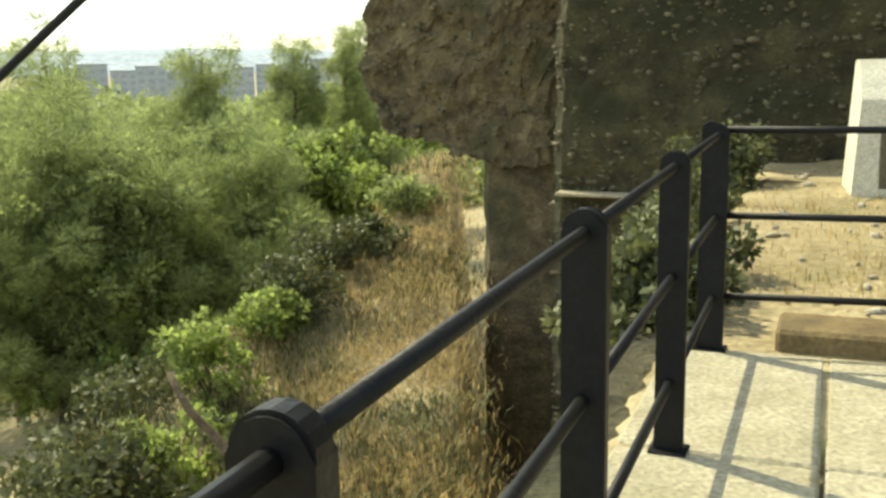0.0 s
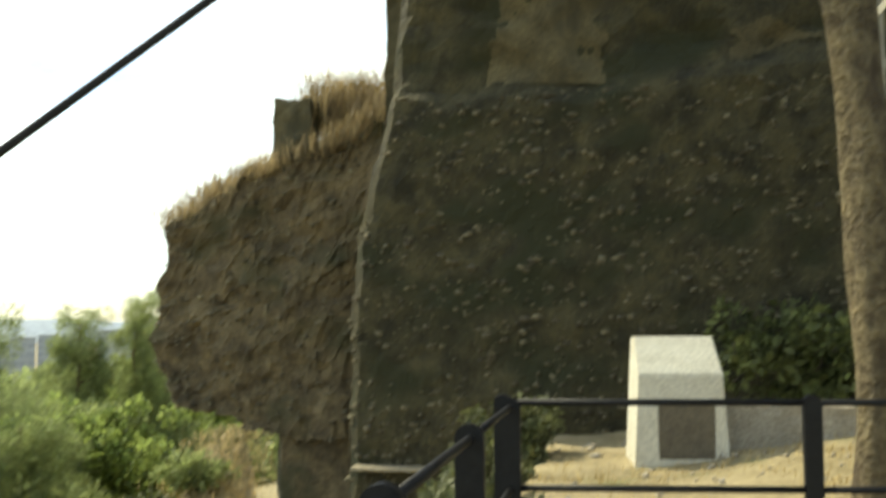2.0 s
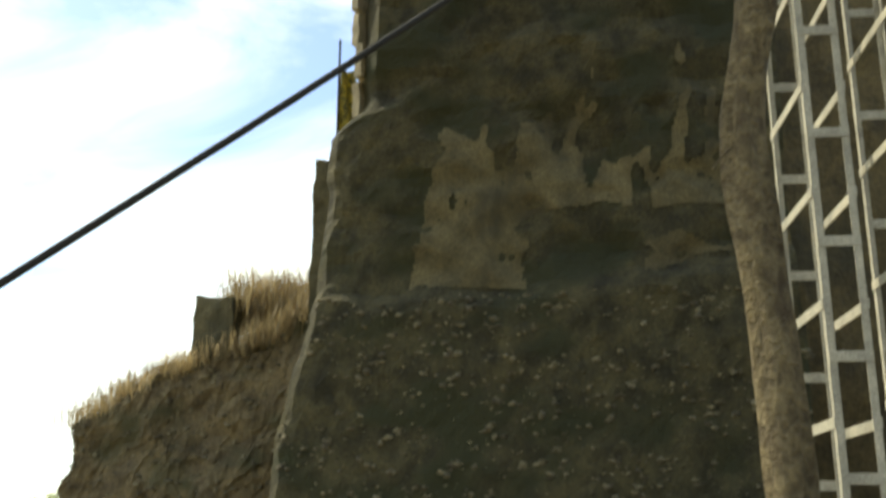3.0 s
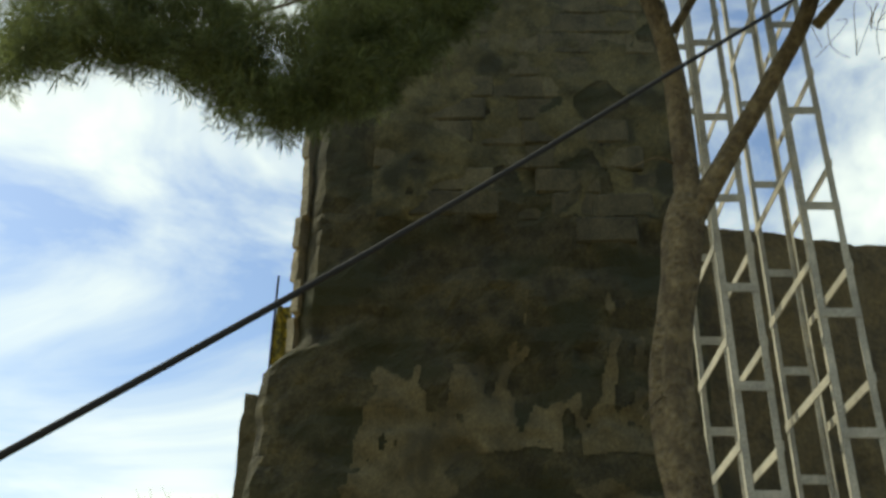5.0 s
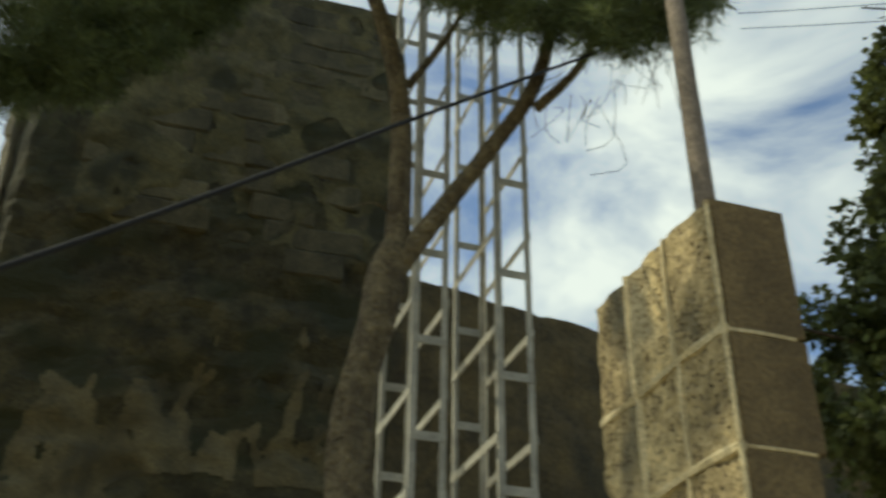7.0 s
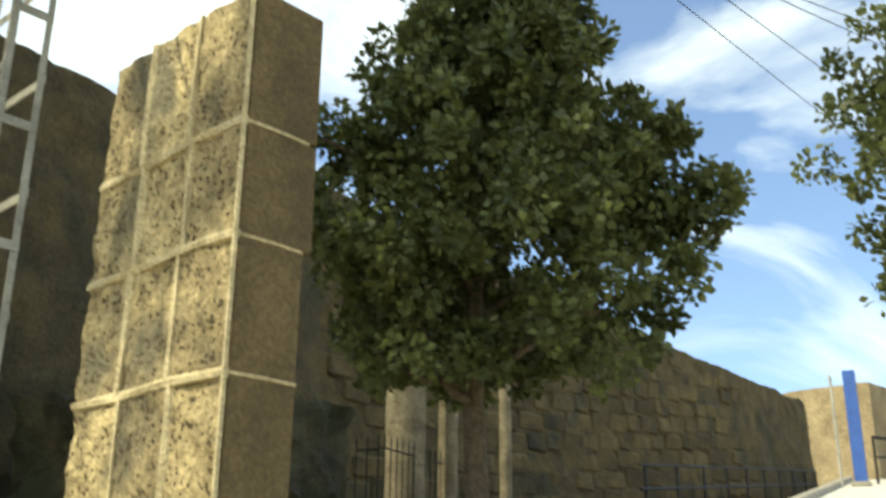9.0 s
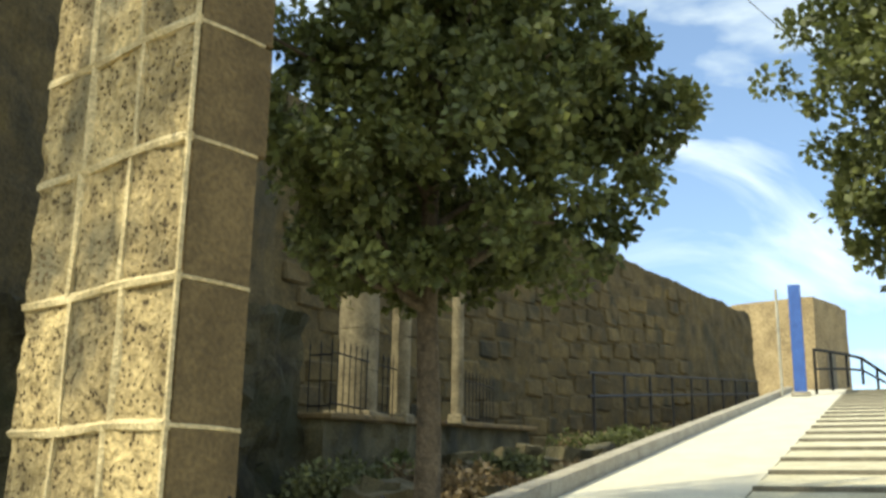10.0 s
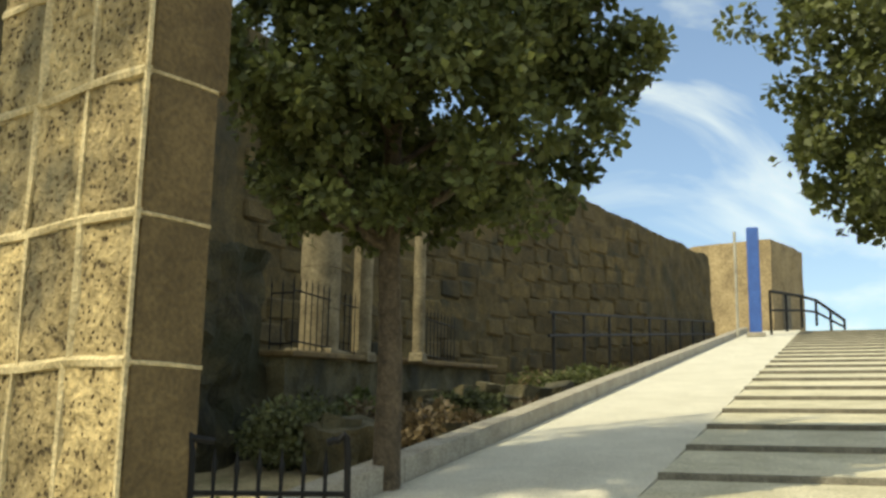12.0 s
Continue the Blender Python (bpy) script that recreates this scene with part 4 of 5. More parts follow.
for pts, r in (([aim(45.2, 38.9, pine_d - 0.3), aim(48.5, 41.0, pine_d - 0.4), aim(50.3, 43.5, pine_d - 0.5), aim(51, 47, pine_d - 0.6)], 0.05),
               ([aim(36.0, 40.2, pine_d), aim(38.5, 42.6, pine_d), aim(41.0, 45.2, pine_d), aim(44, 47, pine_d)], 0.045),
               ([aim(30.0, 47.0, 7.0), aim(20, 46.0, 8.0), aim(10, 42.5, 8.5), aim(2, 39.5, 8.5)], 0.04),
               ([aim(24.0, 46.5, 7.7), aim(18, 41.5, 8.3), aim(11, 37.5, 8.6)], 0.025),
               ([aim(31.0, 47.5, 6.8), aim(24, 48.0, 6.0), aim(17, 46.5, 5.6), aim(12, 43.0, 5.5)], 0.04),
               ([aim(47.3, 46.0, 7.2), aim(52, 45.5, 7.0), aim(57, 44.5, 6.8)], 0.03),
               ([aim(33.6, 21.0, pine_d), aim(32.4, 20.2, pine_d - 0.2), aim(31.6, 19.4, pine_d - 0.25)], 0.014),
               ([aim(35.2, 33.0, pine_d), aim(34.0, 33.6, pine_d - 0.2), aim(32.3, 33.2, pine_d - 0.3)], 0.013)):
    q = bend(pts, 4)
    part("branch", T(q, list(np.linspace(r, r * 0.35, len(q))), seg=8, wob=0.2), M_BARK, pine, flat=False)
C, R = [], []
AZ_L, EL_L = [-9, -7.2, -4.4, 0, 4.3, 7.9, 10.8, 15.3, 19, 24.4, 33], [34.5, 35.2, 37.2, 37.2, 36.2, 34.9, 35.6, 37.2, 40.2, 44.6, 47.5]


def spray(az, el, dd, n, length, droop):
    """Needle tufts strung on a hanging twig."""
    p = aim(az, el, dd)
    w = Vector((rng.normal(), rng.normal(), -droop)).normalized() * length
    for j in range(n):
        q = p + w * (j / n) + Vector(rng.normal(size=3)) * 0.035
        C.append(tuple(q))
        R.append(0.035 + 0.04 * rng.random())


for k in range(1050):
    az = rng.uniform(-9, 33)
    el = float(np.interp(az, AZ_L, EL_L)) + 1.3 + abs(rng.normal()) * 4.2
    gap = 0.7 * noise.noise(Vector((az * 0.3, el * 0.5, 2.0))) + 0.6 * noise.noise(Vector((az * 0.8, el * 1.1, 5.0)))
    if el < 53 and gap > (-0.12 if az < 9 else -0.45):
        spray(az, el, rng.uniform(7.6, 9.6), 5, rng.uniform(0.15, 0.4), 0.8)
for k in range(300):
    az = rng.uniform(-9, 27)
    if noise.noise(Vector((az * 0.45, 0.0, 7.0))) > -0.2:
        spray(az, float(np.interp(az, AZ_L, EL_L)) + rng.uniform(0.5, 2.4), rng.uniform(7.7, 9.2), 6, rng.uniform(0.2, 0.38), 1.4)
AZ_R, EL_R = [33, 38, 42, 46, 50, 54, 58, 62], [46.5, 44.4, 43.0, 42.4, 41.4, 41.0, 42.2, 46]
for k in range(430):
    az = rng.uniform(33, 60)
    el = float(np.interp(az, AZ_R, EL_R)) + 0.9 + abs(rng.normal()) * 4.5
    if el < 62:
        spray(az, el, rng.uniform(6.0, 7.6), 5, rng.uniform(0.15, 0.35), 0.8)
# a bough out of sight overhead, whose shadow crosses the pillar
bq = bend([aim(26.0, 49.0, pine_d - 1.0), (1.0, 6.0, 10.2), (-0.65, 6.55, 10.35), (-0.2, 7.7, 9.8), (0.1, 8.5, 9.5)], 5)
part("limb", T(bq, list(np.linspace(0.10, 0.05, len(bq))), seg=8, wob=0.2), M_BARK, pine, flat=False)
for k in range(260):
    t = rng.random()
    q = Vector((-0.2, 7.7, 9.8)).lerp(Vector((-0.65, 6.55, 10.35)), t) + Vector(rng.normal(size=3)) * 0.075
    C.append(tuple(q))
    R.append(0.07)
v, f = leaves(C, R, 30, 0.085, rng, long=1.9, needle=True, thin=0.05)
fast("needles", v, f, M_NEEDLE, pine)
for k in range(34):
    az, el = rng.uniform(45, 54.5), rng.uniform(38.5, 43)
    p = aim(az, el, 7.0 + rng.normal() * 0.2)
    q = p + Vector((rng.normal() * 0.2, rng.normal() * 0.2, -0.25 - 0.3 * rng.random()))
    part("twig", T(bend([p, p.lerp(q, 0.5) + Vector(rng.normal(size=3)) * 0.1, q], 3), 0.003, seg=4), M_BARK, pine)

# ---- grass, weeds and shrubs ----
def tufts(points, n, h, spread, rng, wide=0.006, lie=0.55):
    V = []
    for p in points:
        k = n
        o = rng.normal(size=(k, 2)) * spread
        a = rng.random(k) * 2 * math.pi
        hh = h * (0.5 + 0.8 * rng.random(k))
        lean = lie * hh * rng.random(k)
        base = np.stack([p[0] + o[:, 0], p[1] + o[:, 1], np.full(k, p[2])], 1)
        wd = np.stack([-np.sin(a), np.cos(a), np.zeros(k)], 1) * wide
        out = np.stack([np.cos(a), np.sin(a), np.zeros(k)], 1)
        mid = base + out * (lean * 0.35)[:, None] + np.array([0, 0, 1]) * (hh * 0.6)[:, None]
        tip = base + out * lean[:, None] + np.array([0, 0, 1]) * hh[:, None]
        V.append(np.stack([base - wd, base + wd, mid + wd * 0.8, mid - wd * 0.8, mid - wd * 0.8, mid + wd * 0.8, tip + wd * 0.2, tip - wd * 0.2], 1).reshape(-1, 3))
    V = np.concatenate(V)
    return V, np.arange(len(V)).reshape(-1, 4)


pts = []
for k in range(5600):
    az, dd = rng.uniform(-24, 2.0), rng.uniform(8.2, 19.5)
    p = aim(az, 0, dd)
    if dd > bank_reach(az) + 1.5 * rng.random():
        continue
    gold = smooth(11.5, 13.5, dd + 0.25 * az) * (1 - smooth(16.5, 18.5, dd))
    if noise.noise(Vector((p.x * 0.6, p.y * 0.6, 1))) + 0.3 * rng.random() > 0.22 - 0.6 * gold - 0.4 * smooth(-0.5, 0.8, az):
        pts.append((p.x, p.y, height(p.x, p.y) - 0.02))
v, f = tufts(pts, 18, 0.13, 0.24, rng, 0.006, 1.6)
tagged(fast("dry_grass", v, f, M_GRASS), "golden dry grass on the bank", "grass", kind="stuff")
pts = []
for k in range(3000):
    az, dd = rng.uniform(-24, 2.0), 8.0 + 11 * rng.random() ** 1.3
    p = aim(az, 0, dd)
    if noise.noise(Vector((p.x * 0.5, p.y * 0.5, 1))) - 0.3 * rng.random() < 0.08 - 0.25 * smooth(11.5, 13.5, dd + 0.25 * az) * (1 - smooth(16.5, 18.0, dd)):
        pts.append((p.x, p.y, height(p.x, p.y) - 0.02))
v, f = tufts(pts, 18, 0.12, 0.24, rng, 0.010, 1.5)
tagged(fast("green_weeds", v, f, M_WEED), "dull green weeds among the dry grass", "weeds", kind="stuff")
pts = []
for k in range(520):
    s, r = rng.uniform(-0.6, 6), rng.uniform(5.5, 10.3)
    p = GRID @ Vector((s, r, 0))
    if noise.noise(Vector((p.x * 0.9, p.y * 0.9, 4))) > -0.05:
        pts.append((p.x, p.y, height(p.x, p.y) - 0.01))
v, f = tufts(pts, 14, 0.06, 0.12, rng, 0.004)
tagged(fast("dry_grass", v, f, M_GRASS), "short straw-coloured grass on the terrace soil", "grass", kind="stuff")
sp = []
for k in range(420):
    p = GRID @ Vector((rng.uniform(-0.6, 5.5), rng.uniform(5.5, 11.8), 0))
    sp.append((p.x, p.y, height(p.x, p.y) + 0.01))
v, f = stones(sp, 0.012, 0.07, rng)
tagged(fast("scattered_stones", v, f, M_KERB), "small pale stones scattered on the dry soil", "stones", kind="stuff")
pts = []
for k in range(330):
    s = rng.uniform(-6.2, -2.9)
    kk = (s + 6.3) / 3.6
    p = GRID @ Vector((s, rng.uniform(13.5, 14.6), 2.75 + 1.6 * kk + 0.2 * math.sin(kk * 5) + 0.45 * smooth(0.5, 1.0, kk)))
    p = Vector((p.x * 1.03, p.y * 1.03, EYE[2] + (p.z - EYE[2]) * 1.03))
    pts.append(tuple(p))
v, f = tufts(pts, 26, 0.26, 0.17, rng, 0.007, 0.9)
tagged(fast("dry_grass", v, f, M_STRAW), "dry brown grass along the ruin's broken top", "grass", kind="stuff")


pts = []
for k in range(90):
    p = GRID @ grow((rng.uniform(-4.3, -3.1), rng.uniform(14.0, 15.0), 4.25 + 0.3 * rng.random()), 1.03)
    pts.append(tuple(p))
v, f = tufts(pts, 30, 0.62, 0.2, rng, 0.008, 0.8)
tagged(fast("tall_grass", v, f, M_STRAW), "tall pale dry grass against the tower's shoulder", "grass", kind="stuff")


def shrub(label, place, r, h, leafm, rng, per=50, size=0.07, n=36):
    ob = thing("shrub", label, "shrub", place)
    C = [(rng.normal() * r * 0.5, rng.normal() * r * 0.5, h * (0.1 + 0.85 * rng.random())) for _ in range(n)]
    v, f = leaves(C, [r * 0.32] * n, per, size, rng)
    fast("foliage", v, f, leafm, ob)
    for k in range(4):
        part("stem", limb((0, 0, -0.1), C[k], 0.018, 0.006, rng), M_TRUNK, ob)
    return ob


for s, r, rr, h, m in ((-0.95, 6.4, 0.4, 0.35, M_WEED), (-1.1, 7.6, 0.32, 0.45, M_WEED), (-1.15, 8.8, 0.35, 0.5, M_WEED), (-0.85, 5.6, 0.3, 0.15, M_WEED), (-1.0, 10.2, 0.38, 0.7, M_WEED)):
    p = GRID @ Vector((s, r, 0))
    p.z = height(p.x, p.y)
    shrub("leafy green shrub growing over the terrace edge", p, rr, max(0.5, h - p.z), m, rng, n=80, size=0.04, per=80)
for az, dd, rr, h, m in ((-18.5, 10.6, 0.55, 1.0, M_WEED), (-22.5, 9.6, 0.6, 0.9, M_WEED), (-22.5, 12.6, 0.8, 1.3, M_WEED), (-20.4, 12.9, 0.7, 1.2, M_WEED), (-18.0, 12.8, 0.7, 1.0, M_WEED), (-24.5, 9.8, 0.7, 1.3, M_LEAF3), (-17.0, 9.3, 0.4, 0.45, M_WEED), (-4.2, 15.8, 0.45, 0.6, M_WEED), (-2.0, 17.0, 0.5, 0.6, M_LEAF3), (-15.8, 10.9, 0.5, 0.95, M_LEAF2), (-20.5, 10.2, 0.6, 1.2, M_WEED), (-13.6, 12.4, 0.5, 0.9, M_LEAF2), (-8.6, 14.2, 0.5, 0.8, M_WEED), (-6.4, 15.2, 0.5, 0.7, M_WEED), (-10.2, 13.6, 0.45, 0.7, M_LEAF2)):
    shrub("broad-leaved green bush low on the dry bank", ground_at(az, dd), rr, h, m, rng, n=34, size=0.06, per=40)
for s, r, rr, top, m in ((-1.0, 4.7, 0.14, -0.5, M_WEED), (-1.0, 5.2, 0.16, -0.35, M_WEED), (-1.0, 5.8, 0.18, -0.2, M_WEED), (-1.02, 6.5, 0.2, -0.05, M_LEAF3)):
    p = GRID @ Vector((s, r, 0))
    p.z = height(p.x, p.y)
    shrub("yellowish green weed clump hanging by the terrace edge", p, rr, max(0.4, top - p.z), m, rng, n=60, size=0.035, per=50)
for s, r, rr, h in ((1.9, 11.6, 0.7, 1.3), (2.9, 11.6, 0.7, 1.0)):
    p = GRID @ Vector((s, r, 0))
    p.z = height(p.x, p.y)
    shrub("dark green shrub at the wall's foot", p, rr, h, M_LEAF, rng)
for k in range(24):
    u, v_ = rng.uniform(6.0, 26), rng.uniform(4.1, 6.5)
    p = LANE @ Vector((u, v_, 0))
    p.z = height(p.x, p.y)
    shrub("low dusty shrub behind the kerb", p, rng.uniform(0.3, 0.7), rng.uniform(0.3, 0.8), [M_LEAF, M_DRY, M_WEED][k % 3], rng, n=36, size=0.05, per=60)

for k in range(30):
    u, v_ = rng.uniform(10.5, 20), rng.uniform(4.3, 6.7)
    p = LANE @ Vector((u, v_, 0))
    p.z = height(p.x, p.y)
    ob = thing("fallen_block", "fallen weathered stone block among shrubs", "stone", turn=Matrix.Translation(p) @ pose(0, 0, 0.05, rng.uniform(-14, 14), rng.uniform(-14, 14), rng.uniform(0, 180)), group="fallen stones")
    w, d_, h = rng.uniform(0.35, 0.95), rng.uniform(0.3, 0.5), rng.uniform(0.3, 0.55)
    V, F = rough_box(-w / 2, w / 2, -d_ / 2, d_ / 2, -0.1, h, 0.09, 0.035, 4.0, None, k * 5.0)
    raw("stone", V, F, M_OLDSTONE, ob)

# ---- columns, ledge and iron fences behind the carob ----
ledge = thing("stone_ledge", "long weathered stone ledge above the planted bank", "ledge", turn=LANE)
V, F = rough_box(12.0, 20.5, 6.95, 9.3, 0.6, 2.58, 0.14, 0.12, 1.6, lambda p: Vector((p.x, p.y, p.z + 0.052 * (p.x - 12.1))))
raw("ledge_body", V, F, M_OLDSTONE, ledge)
part("coping", B(0, 8.7, 6.78, 7.5, 0.0, 0.09, bevel=0.02, m=pose(11.9, 0, 2.54, 0, -2.98, 0)), M_DRESSED, ledge)


def column(az, d, r, z0, z1, rng):
    p = aim(az, 0, d)
    ob = thing("stone_column", "plain pale stone column on the ledge", "column", (p.x, p.y, z0), "columns on the ledge")
    n = 5
    part("base", B(-r * 1.25, r * 1.25, -r * 1.25, r * 1.25, 0, 0.16, bevel=0.02), M_COLUMN, ob)
    for k in range(n):
        a, b = 0.16 + (z1 - z0 - 0.16) * k / n, 0.16 + (z1 - z0 - 0.16) * (k + 1) / n
        part("drum", T([(0, 0, a + 0.004), (0, 0, (a + b) / 2), (0, 0, b - 0.004)], [r, r * 1.01, r * 0.99], seg=20, cap=False), M_COLUMN, ob, flat=False)


rock = thing("rock_outcrop", "dark weathered rock face beside the ledge", "rock", kind="structure", turn=LANE)
V, F = rough_box(9.2, 12.0, 7.2, 10.5, 0.3, 3.9, 0.14, 0.22, 0.9, None, 31.0)
raw("rock_body", V, F, M_RUBBLE, rock)
column(66.2, 15.2, 0.30, 2.6, 5.8, rng)
column(68.6, 15.9, 0.15, 2.65, 5.8, rng)
column(71.8, 17.0, 0.10, 2.75, 5.8, rng)


def iron_fence(a, b, z0, h, n, name="iron_fence", hook=False, label="black iron fence of thin upright bars"):
    a, b = Vector(a), Vector(b)
    ob = thing(name, label, "fence", (a.x, a.y, z0), "iron fences")
    L = b - a
    L.z = 0
    for k in range(n + 1):
        p = L * (k / n)
        rise = L.z * k / n
        end = k in (0, n)
        if hook and end:
            w = L.normalized() * (0.09 if k == n else -0.09)
            bm = T(bend([p, p + Vector((0, 0, h)), p + Vector((0, 0, h + 0.06)) + w * 0.5 * (-1 if k == 0 else 1) * -1, p + Vector((0, 0, h + 0.05)) - w], 4), 0.016, seg=8)
            part("end_post", bm, M_IRON, ob)
        else:
            bm = T([p, p + Vector((0, 0, h * 0.9)), p + Vector((0, 0, h * 0.93)), p + Vector((0, 0, h * 1.03))], [0.009, 0.009, 0.013, 0.001], seg=6)
            part("bar", bm, M_IRON, ob)
    for z in (0.12, h * 0.82):
        part("cross_bar", T([Vector((0, 0, z)), L + Vector((0, 0, z))], 0.012, seg=6), M_IRON, ob)


lp = lambda u, v_: LANE @ Vector((u, v_, 0))
iron_fence(lp(12.15, 6.95), lp(12.15, 7.3), 2.62, 1.0, 2)
iron_fence(lp(12.15, 6.95), lp(14.4, 6.95), 2.66, 1.0, 13)
iron_fence(lp(17.0, 6.95), lp(18.4, 6.95), 2.87, 0.95, 8)
fa, fb = Vector((3.80, 2.22, 0)), Vector((4.12, 1.66, 0))
iron_fence(fa, fb, 0.50, 0.89, 7, hook=True, label="low black iron fence with curled end posts beside the pillar")

# low railing by the rampart's foot
lr = thing("low_railing", "long low dark railing on a stone sill below the rampart", "railing", turn=LANE)
for i in range(10):
    u = 20.3 + i * 2.2
    v_ = 5.5 - 0.05 * (u - 20)
    z = 3.62 + (u - 20.3) * 0.1050
    part("post", B(u - 0.03, u + 0.03, v_ - 0.03, v_ + 0.03, z - 0.8, z + 0.50, bevel=0.006), M_IRON, lr)
q0, q1 = Vector((20.0, 5.5, 3.6)), Vector((40.4, 4.48, 3.6 + 20.4 * 0.105))
part("top_bar", T([q0 + Vector((0, 0, 0.5)), q1 + Vector((0, 0, 0.5))], 0.025, seg=8), M_IRON, lr)
part("lower_bar", T([q0 + Vector((0, 0, 0.02)), q1 + Vector((0, 0, 0.02))], 0.035, seg=8), M_IRON, lr)

# ---- sign, post and handrail at the crest ----
sg = lp(37.0, 2.72)
sign = thing("sign_panel", "tall narrow blue enamel sign panel standing on the footway", "sign", (sg.x, sg.y, RISE * 37.0))
part("panel", B(-0.08, 0.08, -0.21, 0.21, 0.12, 3.9, bevel=0.03), M_BLUE, sign)
part("foot", B(-0.25, 0.25, -0.32, 0.32, 0, 0.14, bevel=0.02), M_KERB, sign)
pp = lp(36.6, 3.30)
post = thing("slim_post", "slim pale metal post at the kerb", "post", (pp.x, pp.y, RISE * 36.6))
part("shaft", T([(0, 0, 0), (0, 0, 3.75)], 0.05, seg=10), M_STEEL, post)
hr = thing("handrail", "dark metal handrail at the top of the lane", "railing", turn=LANE)
hp = [Vector((38.5 + 1.0 * i, 2.3 - 0.50 * i, lane_z(38.5 + 1.6 * i))) for i in range(6)]
for i, p in enumerate(hp):
    part("post", T([p, p + Vector((0, 0, 1.6 - 0.2 * i))], 0.05, seg=8), M_IRON, hr)
part("top_bar", T([p + Vector((0, 0, 1.6 - 0.2 * i)) for i, p in enumerate(hp)], 0.06, seg=8), M_IRON, hr)
part("mid_bar", T([p + Vector((0, 0, 0.9 - 0.12 * i)) for i, p in enumerate(hp)], 0.045, seg=8), M_IRON, hr)

# ---- stub walls, flag ----
stub = thing("wall_stub", "broken dark stump of masonry on the ruin's shoulder", "ruin", turn=GRID)
V, F = rough_box(-2.55, -1.7, 11.3, 12.2, 3.5, 5.75, 0.12, 0.04, 2.5)
raw("stump", [grow(v) for v in V], F, M_OLDSTONE, stub)
stub2 = thing("loose_stone", "single dark stone standing on the ruin's grassy top", "stone", turn=GRID)
V, F = rough_box(-4.85, -4.30, 14.0, 14.5, 3.2, 4.75, 0.09, 0.05, 3.0, None, 5.0)
raw("stone", V, F, M_OLDSTONE, stub2)
fp = GRID @ grow((-2.40, 11.8, 5.7))
flag = thing("flagpole", "thin flagpole with a small dark and yellow flag on the ruin", "flagpole", fp)
part("pole", T([(0, 0, 0), (0, 0, 2.25)], 0.018, seg=8), M_CABLE, flag)
bm = bmesh.new()
grid = [[bm.verts.new((0.02 + 0.24 * i / 6, 0.04 * math.sin(i * 1.3 + j * 0.5), 0.75 + 1.0 * j / 8)) for i in range(7)] for j in range(9)]
for j in range(8):
    for i in range(6):
        bm.faces.new((grid[j][i], grid[j][i + 1], grid[j + 1][i + 1], grid[j + 1][i]))
bmesh.ops.solidify(bm, geom=bm.faces[:], thickness=0.004)
part("cloth", bm, M_FLAG, flag, "dark and yellow cloth")

# ---- overhead wires ----
wire(aim(60.0, 41.6, 12), aim(80.5, 37.0, 13), 0.05)
wire(aim(60.0, 42.4, 12), aim(80.5, 38.0, 13), 0.05)
for az0, el0, az1, el1 in ((84.6, 31.0, 92.5, 23.4), (87.2, 31.0, 94.5, 24.2), (90.0, 31.0, 97.5, 26.0), (91.0, 31.0, 98.0, 26.8)):
    a, b = aim(az0, el0, 14), aim(az1, el1, 24)
    wire(a + (a - b) * 0.8, b + (b - a) * 0.8, 0.05, 0.008)

# ---- far town and hills ----
def block(az, d, el0, el1, wdeg, rng):
    p, top = aim(az, 0, d), aim(az, el1 - 0.35, d).z
    w = d * radians(wdeg)
    z0 = -24.0
    ob = thing("apartment_block", "concrete apartment block in the town, paled by haze", "building", turn=Matrix.Translation((p.x, p.y, z0)) @ pose(0, 0, 0, 0, 0, -az))
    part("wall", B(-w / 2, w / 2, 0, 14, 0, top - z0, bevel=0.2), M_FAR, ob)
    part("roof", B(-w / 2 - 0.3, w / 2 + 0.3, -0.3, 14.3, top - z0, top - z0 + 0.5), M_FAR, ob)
    n = max(3, int(w / 4))
    for k in range(n):
        for j in range(6):
            x, z = -w / 2 + w * (k + 0.5) / n, top - z0 - 2.4 - 3.1 * j
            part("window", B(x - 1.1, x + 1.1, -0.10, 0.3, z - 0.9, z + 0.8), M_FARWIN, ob)


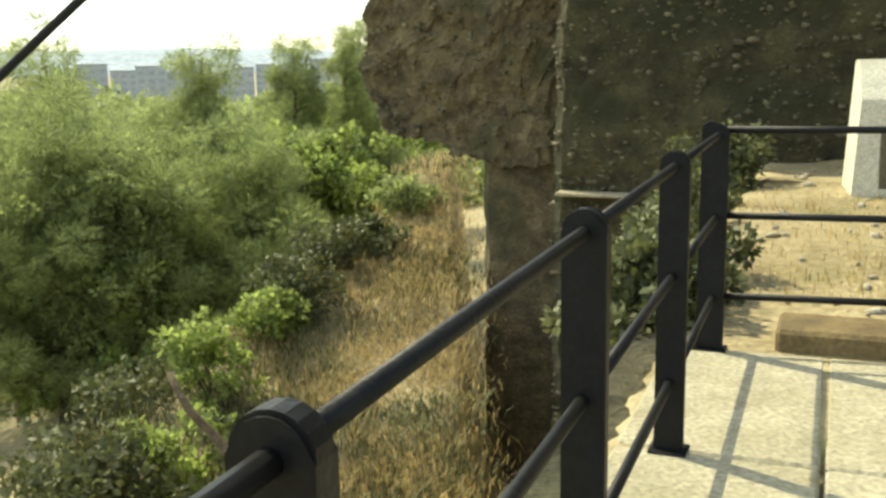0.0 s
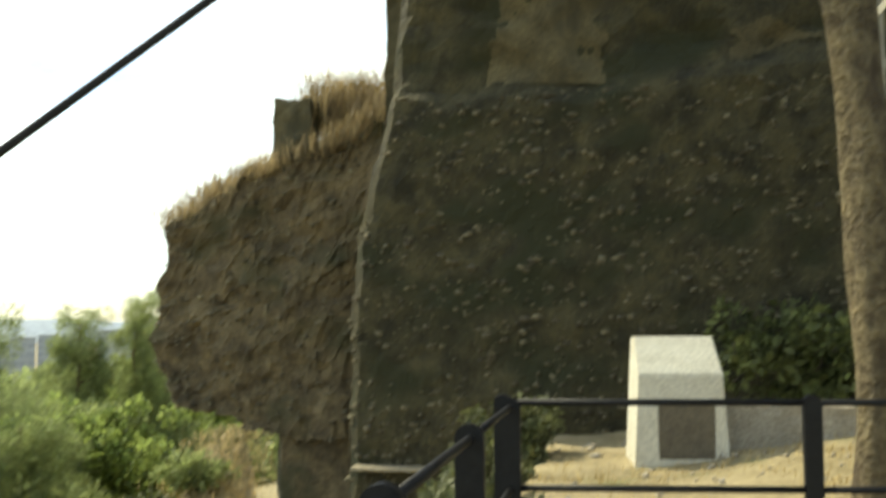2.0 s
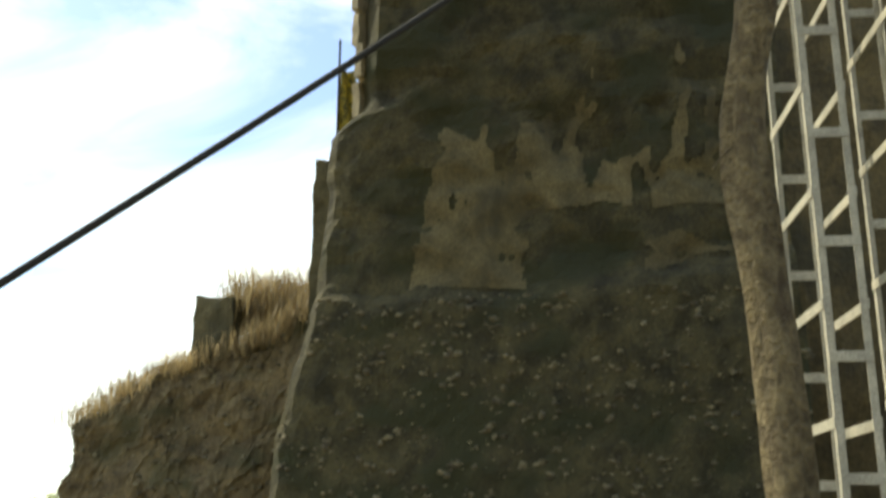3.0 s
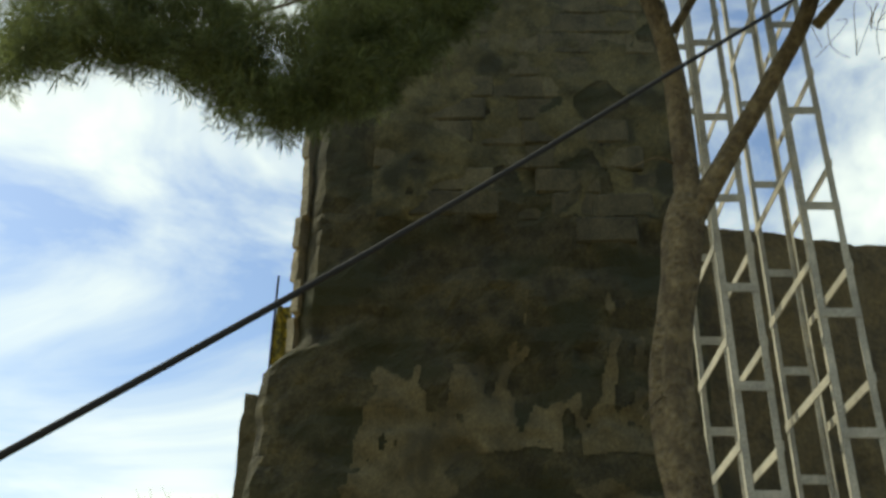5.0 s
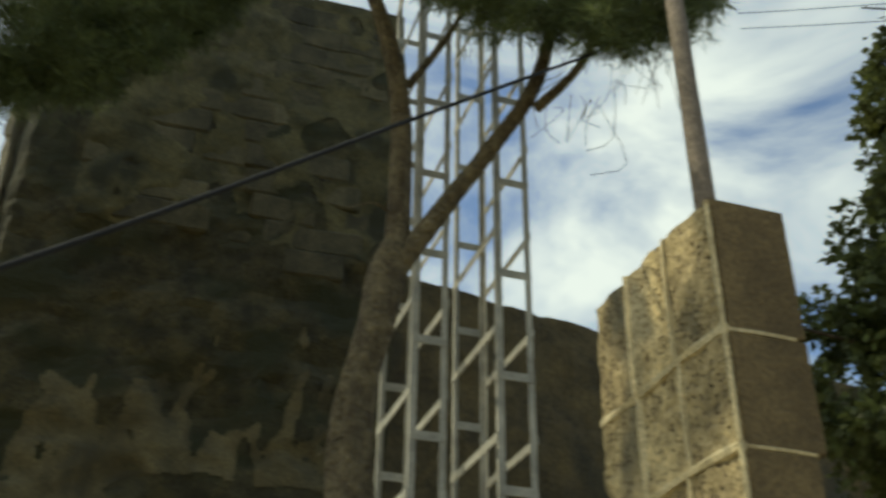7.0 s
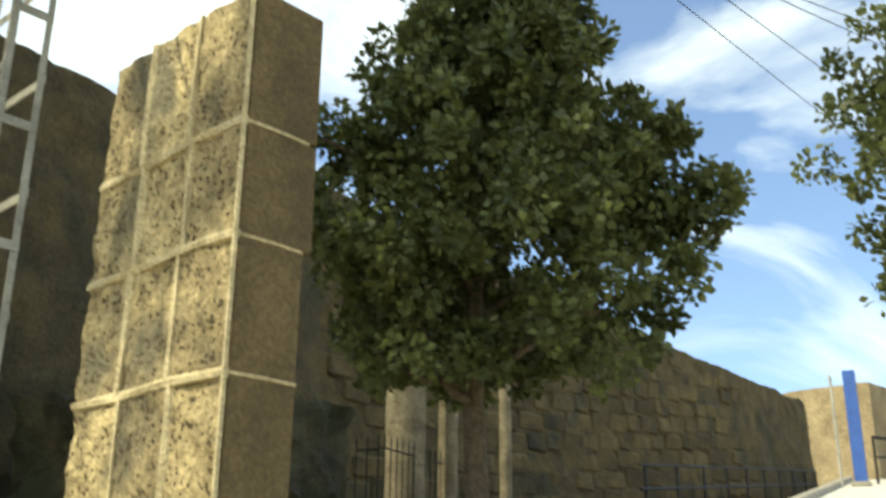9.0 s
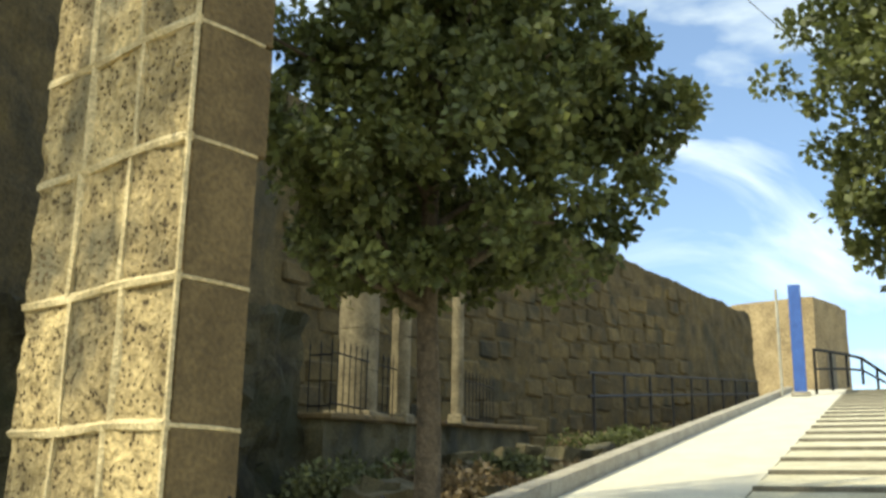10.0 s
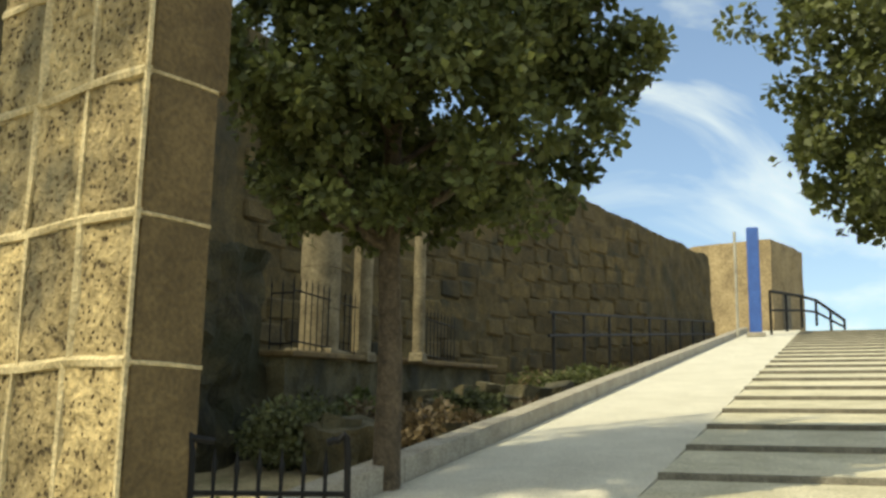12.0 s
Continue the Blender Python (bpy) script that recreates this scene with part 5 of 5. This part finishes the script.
for az, d, e1, wd in ((-18.6, 430, 0.05, 1.6), (-17.0, 520, -0.3, 1.4), (-15.6, 420, -0.1, 1.6), (-14.3, 470, -0.4, 1.3), (-13.0, 520, 0.0, 1.2), (-11.9, 450, -0.5, 1.1), (-10.8, 380, -0.25, 1.2), (-9.6, 500, -0.1, 1.0), (-8.4, 400, -0.2, 1.6), (-6.3, 330, 0.1, 1.7), (-4.9, 460, -0.3, 1.2), (-3.4, 400, 0.1, 1.6)):
    block(az, d, -4, e1, wd, rng)
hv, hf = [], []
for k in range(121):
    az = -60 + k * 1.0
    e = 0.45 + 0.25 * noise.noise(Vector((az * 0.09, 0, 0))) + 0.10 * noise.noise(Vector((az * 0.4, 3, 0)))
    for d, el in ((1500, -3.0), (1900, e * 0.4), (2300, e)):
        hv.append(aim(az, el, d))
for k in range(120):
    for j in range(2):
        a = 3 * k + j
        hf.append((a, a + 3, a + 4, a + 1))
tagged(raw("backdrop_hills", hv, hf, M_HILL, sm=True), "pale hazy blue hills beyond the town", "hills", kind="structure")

# ---- blocks of the rampart ----
kinds = []
for k in range(6):
    w, h = (0.80, 1.05, 0.92, 1.20, 0.70, 0.98)[k] * 0.5, (0.24, 0.23, 0.25, 0.24, 0.22, 0.25)[k]
    bm = B(-w, w, -0.15, 0.15, -h, h, bevel=0.05)
    for q in bm.verts:
        q.co += noise.noise_vector(q.co * 3 + Vector((k * 9, 2, 0))) * 0.06
    me = bpy.data.meshes.new("rampart_block")
    bm.to_mesh(me)
    bm.free()
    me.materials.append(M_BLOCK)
    kinds.append((w, me))
brng = np.random.default_rng(21)
made = 0
for j in range(17):
    u = 17.6 + 0.4 * (j % 2)
    while u < 36 and made < 300:
        w, me = kinds[int(brng.integers(6))]
        u += w * 0.96
        lo = RISE * 0.85 * max(0.0, u - 3.2) - 0.1
        z = lo + 0.3 + 0.52 * j
        top = wall_top(u)
        if z < top - 0.35 and brng.random() < 0.9:
            t = (z - lo + 0.7) / (top - lo + 0.7)
            ob = new("rampart_block", me)
            ob.parent = rampart
            ob.location = (u, wall_v(u) + 0.25 * t + 0.10 + brng.uniform(-0.025, 0.03), z)
            ob.rotation_euler = (brng.normal() * 0.02, brng.normal() * 0.02, -0.262 + brng.normal() * 0.02)
            made += 1
        u += w * 0.96 + 0.03
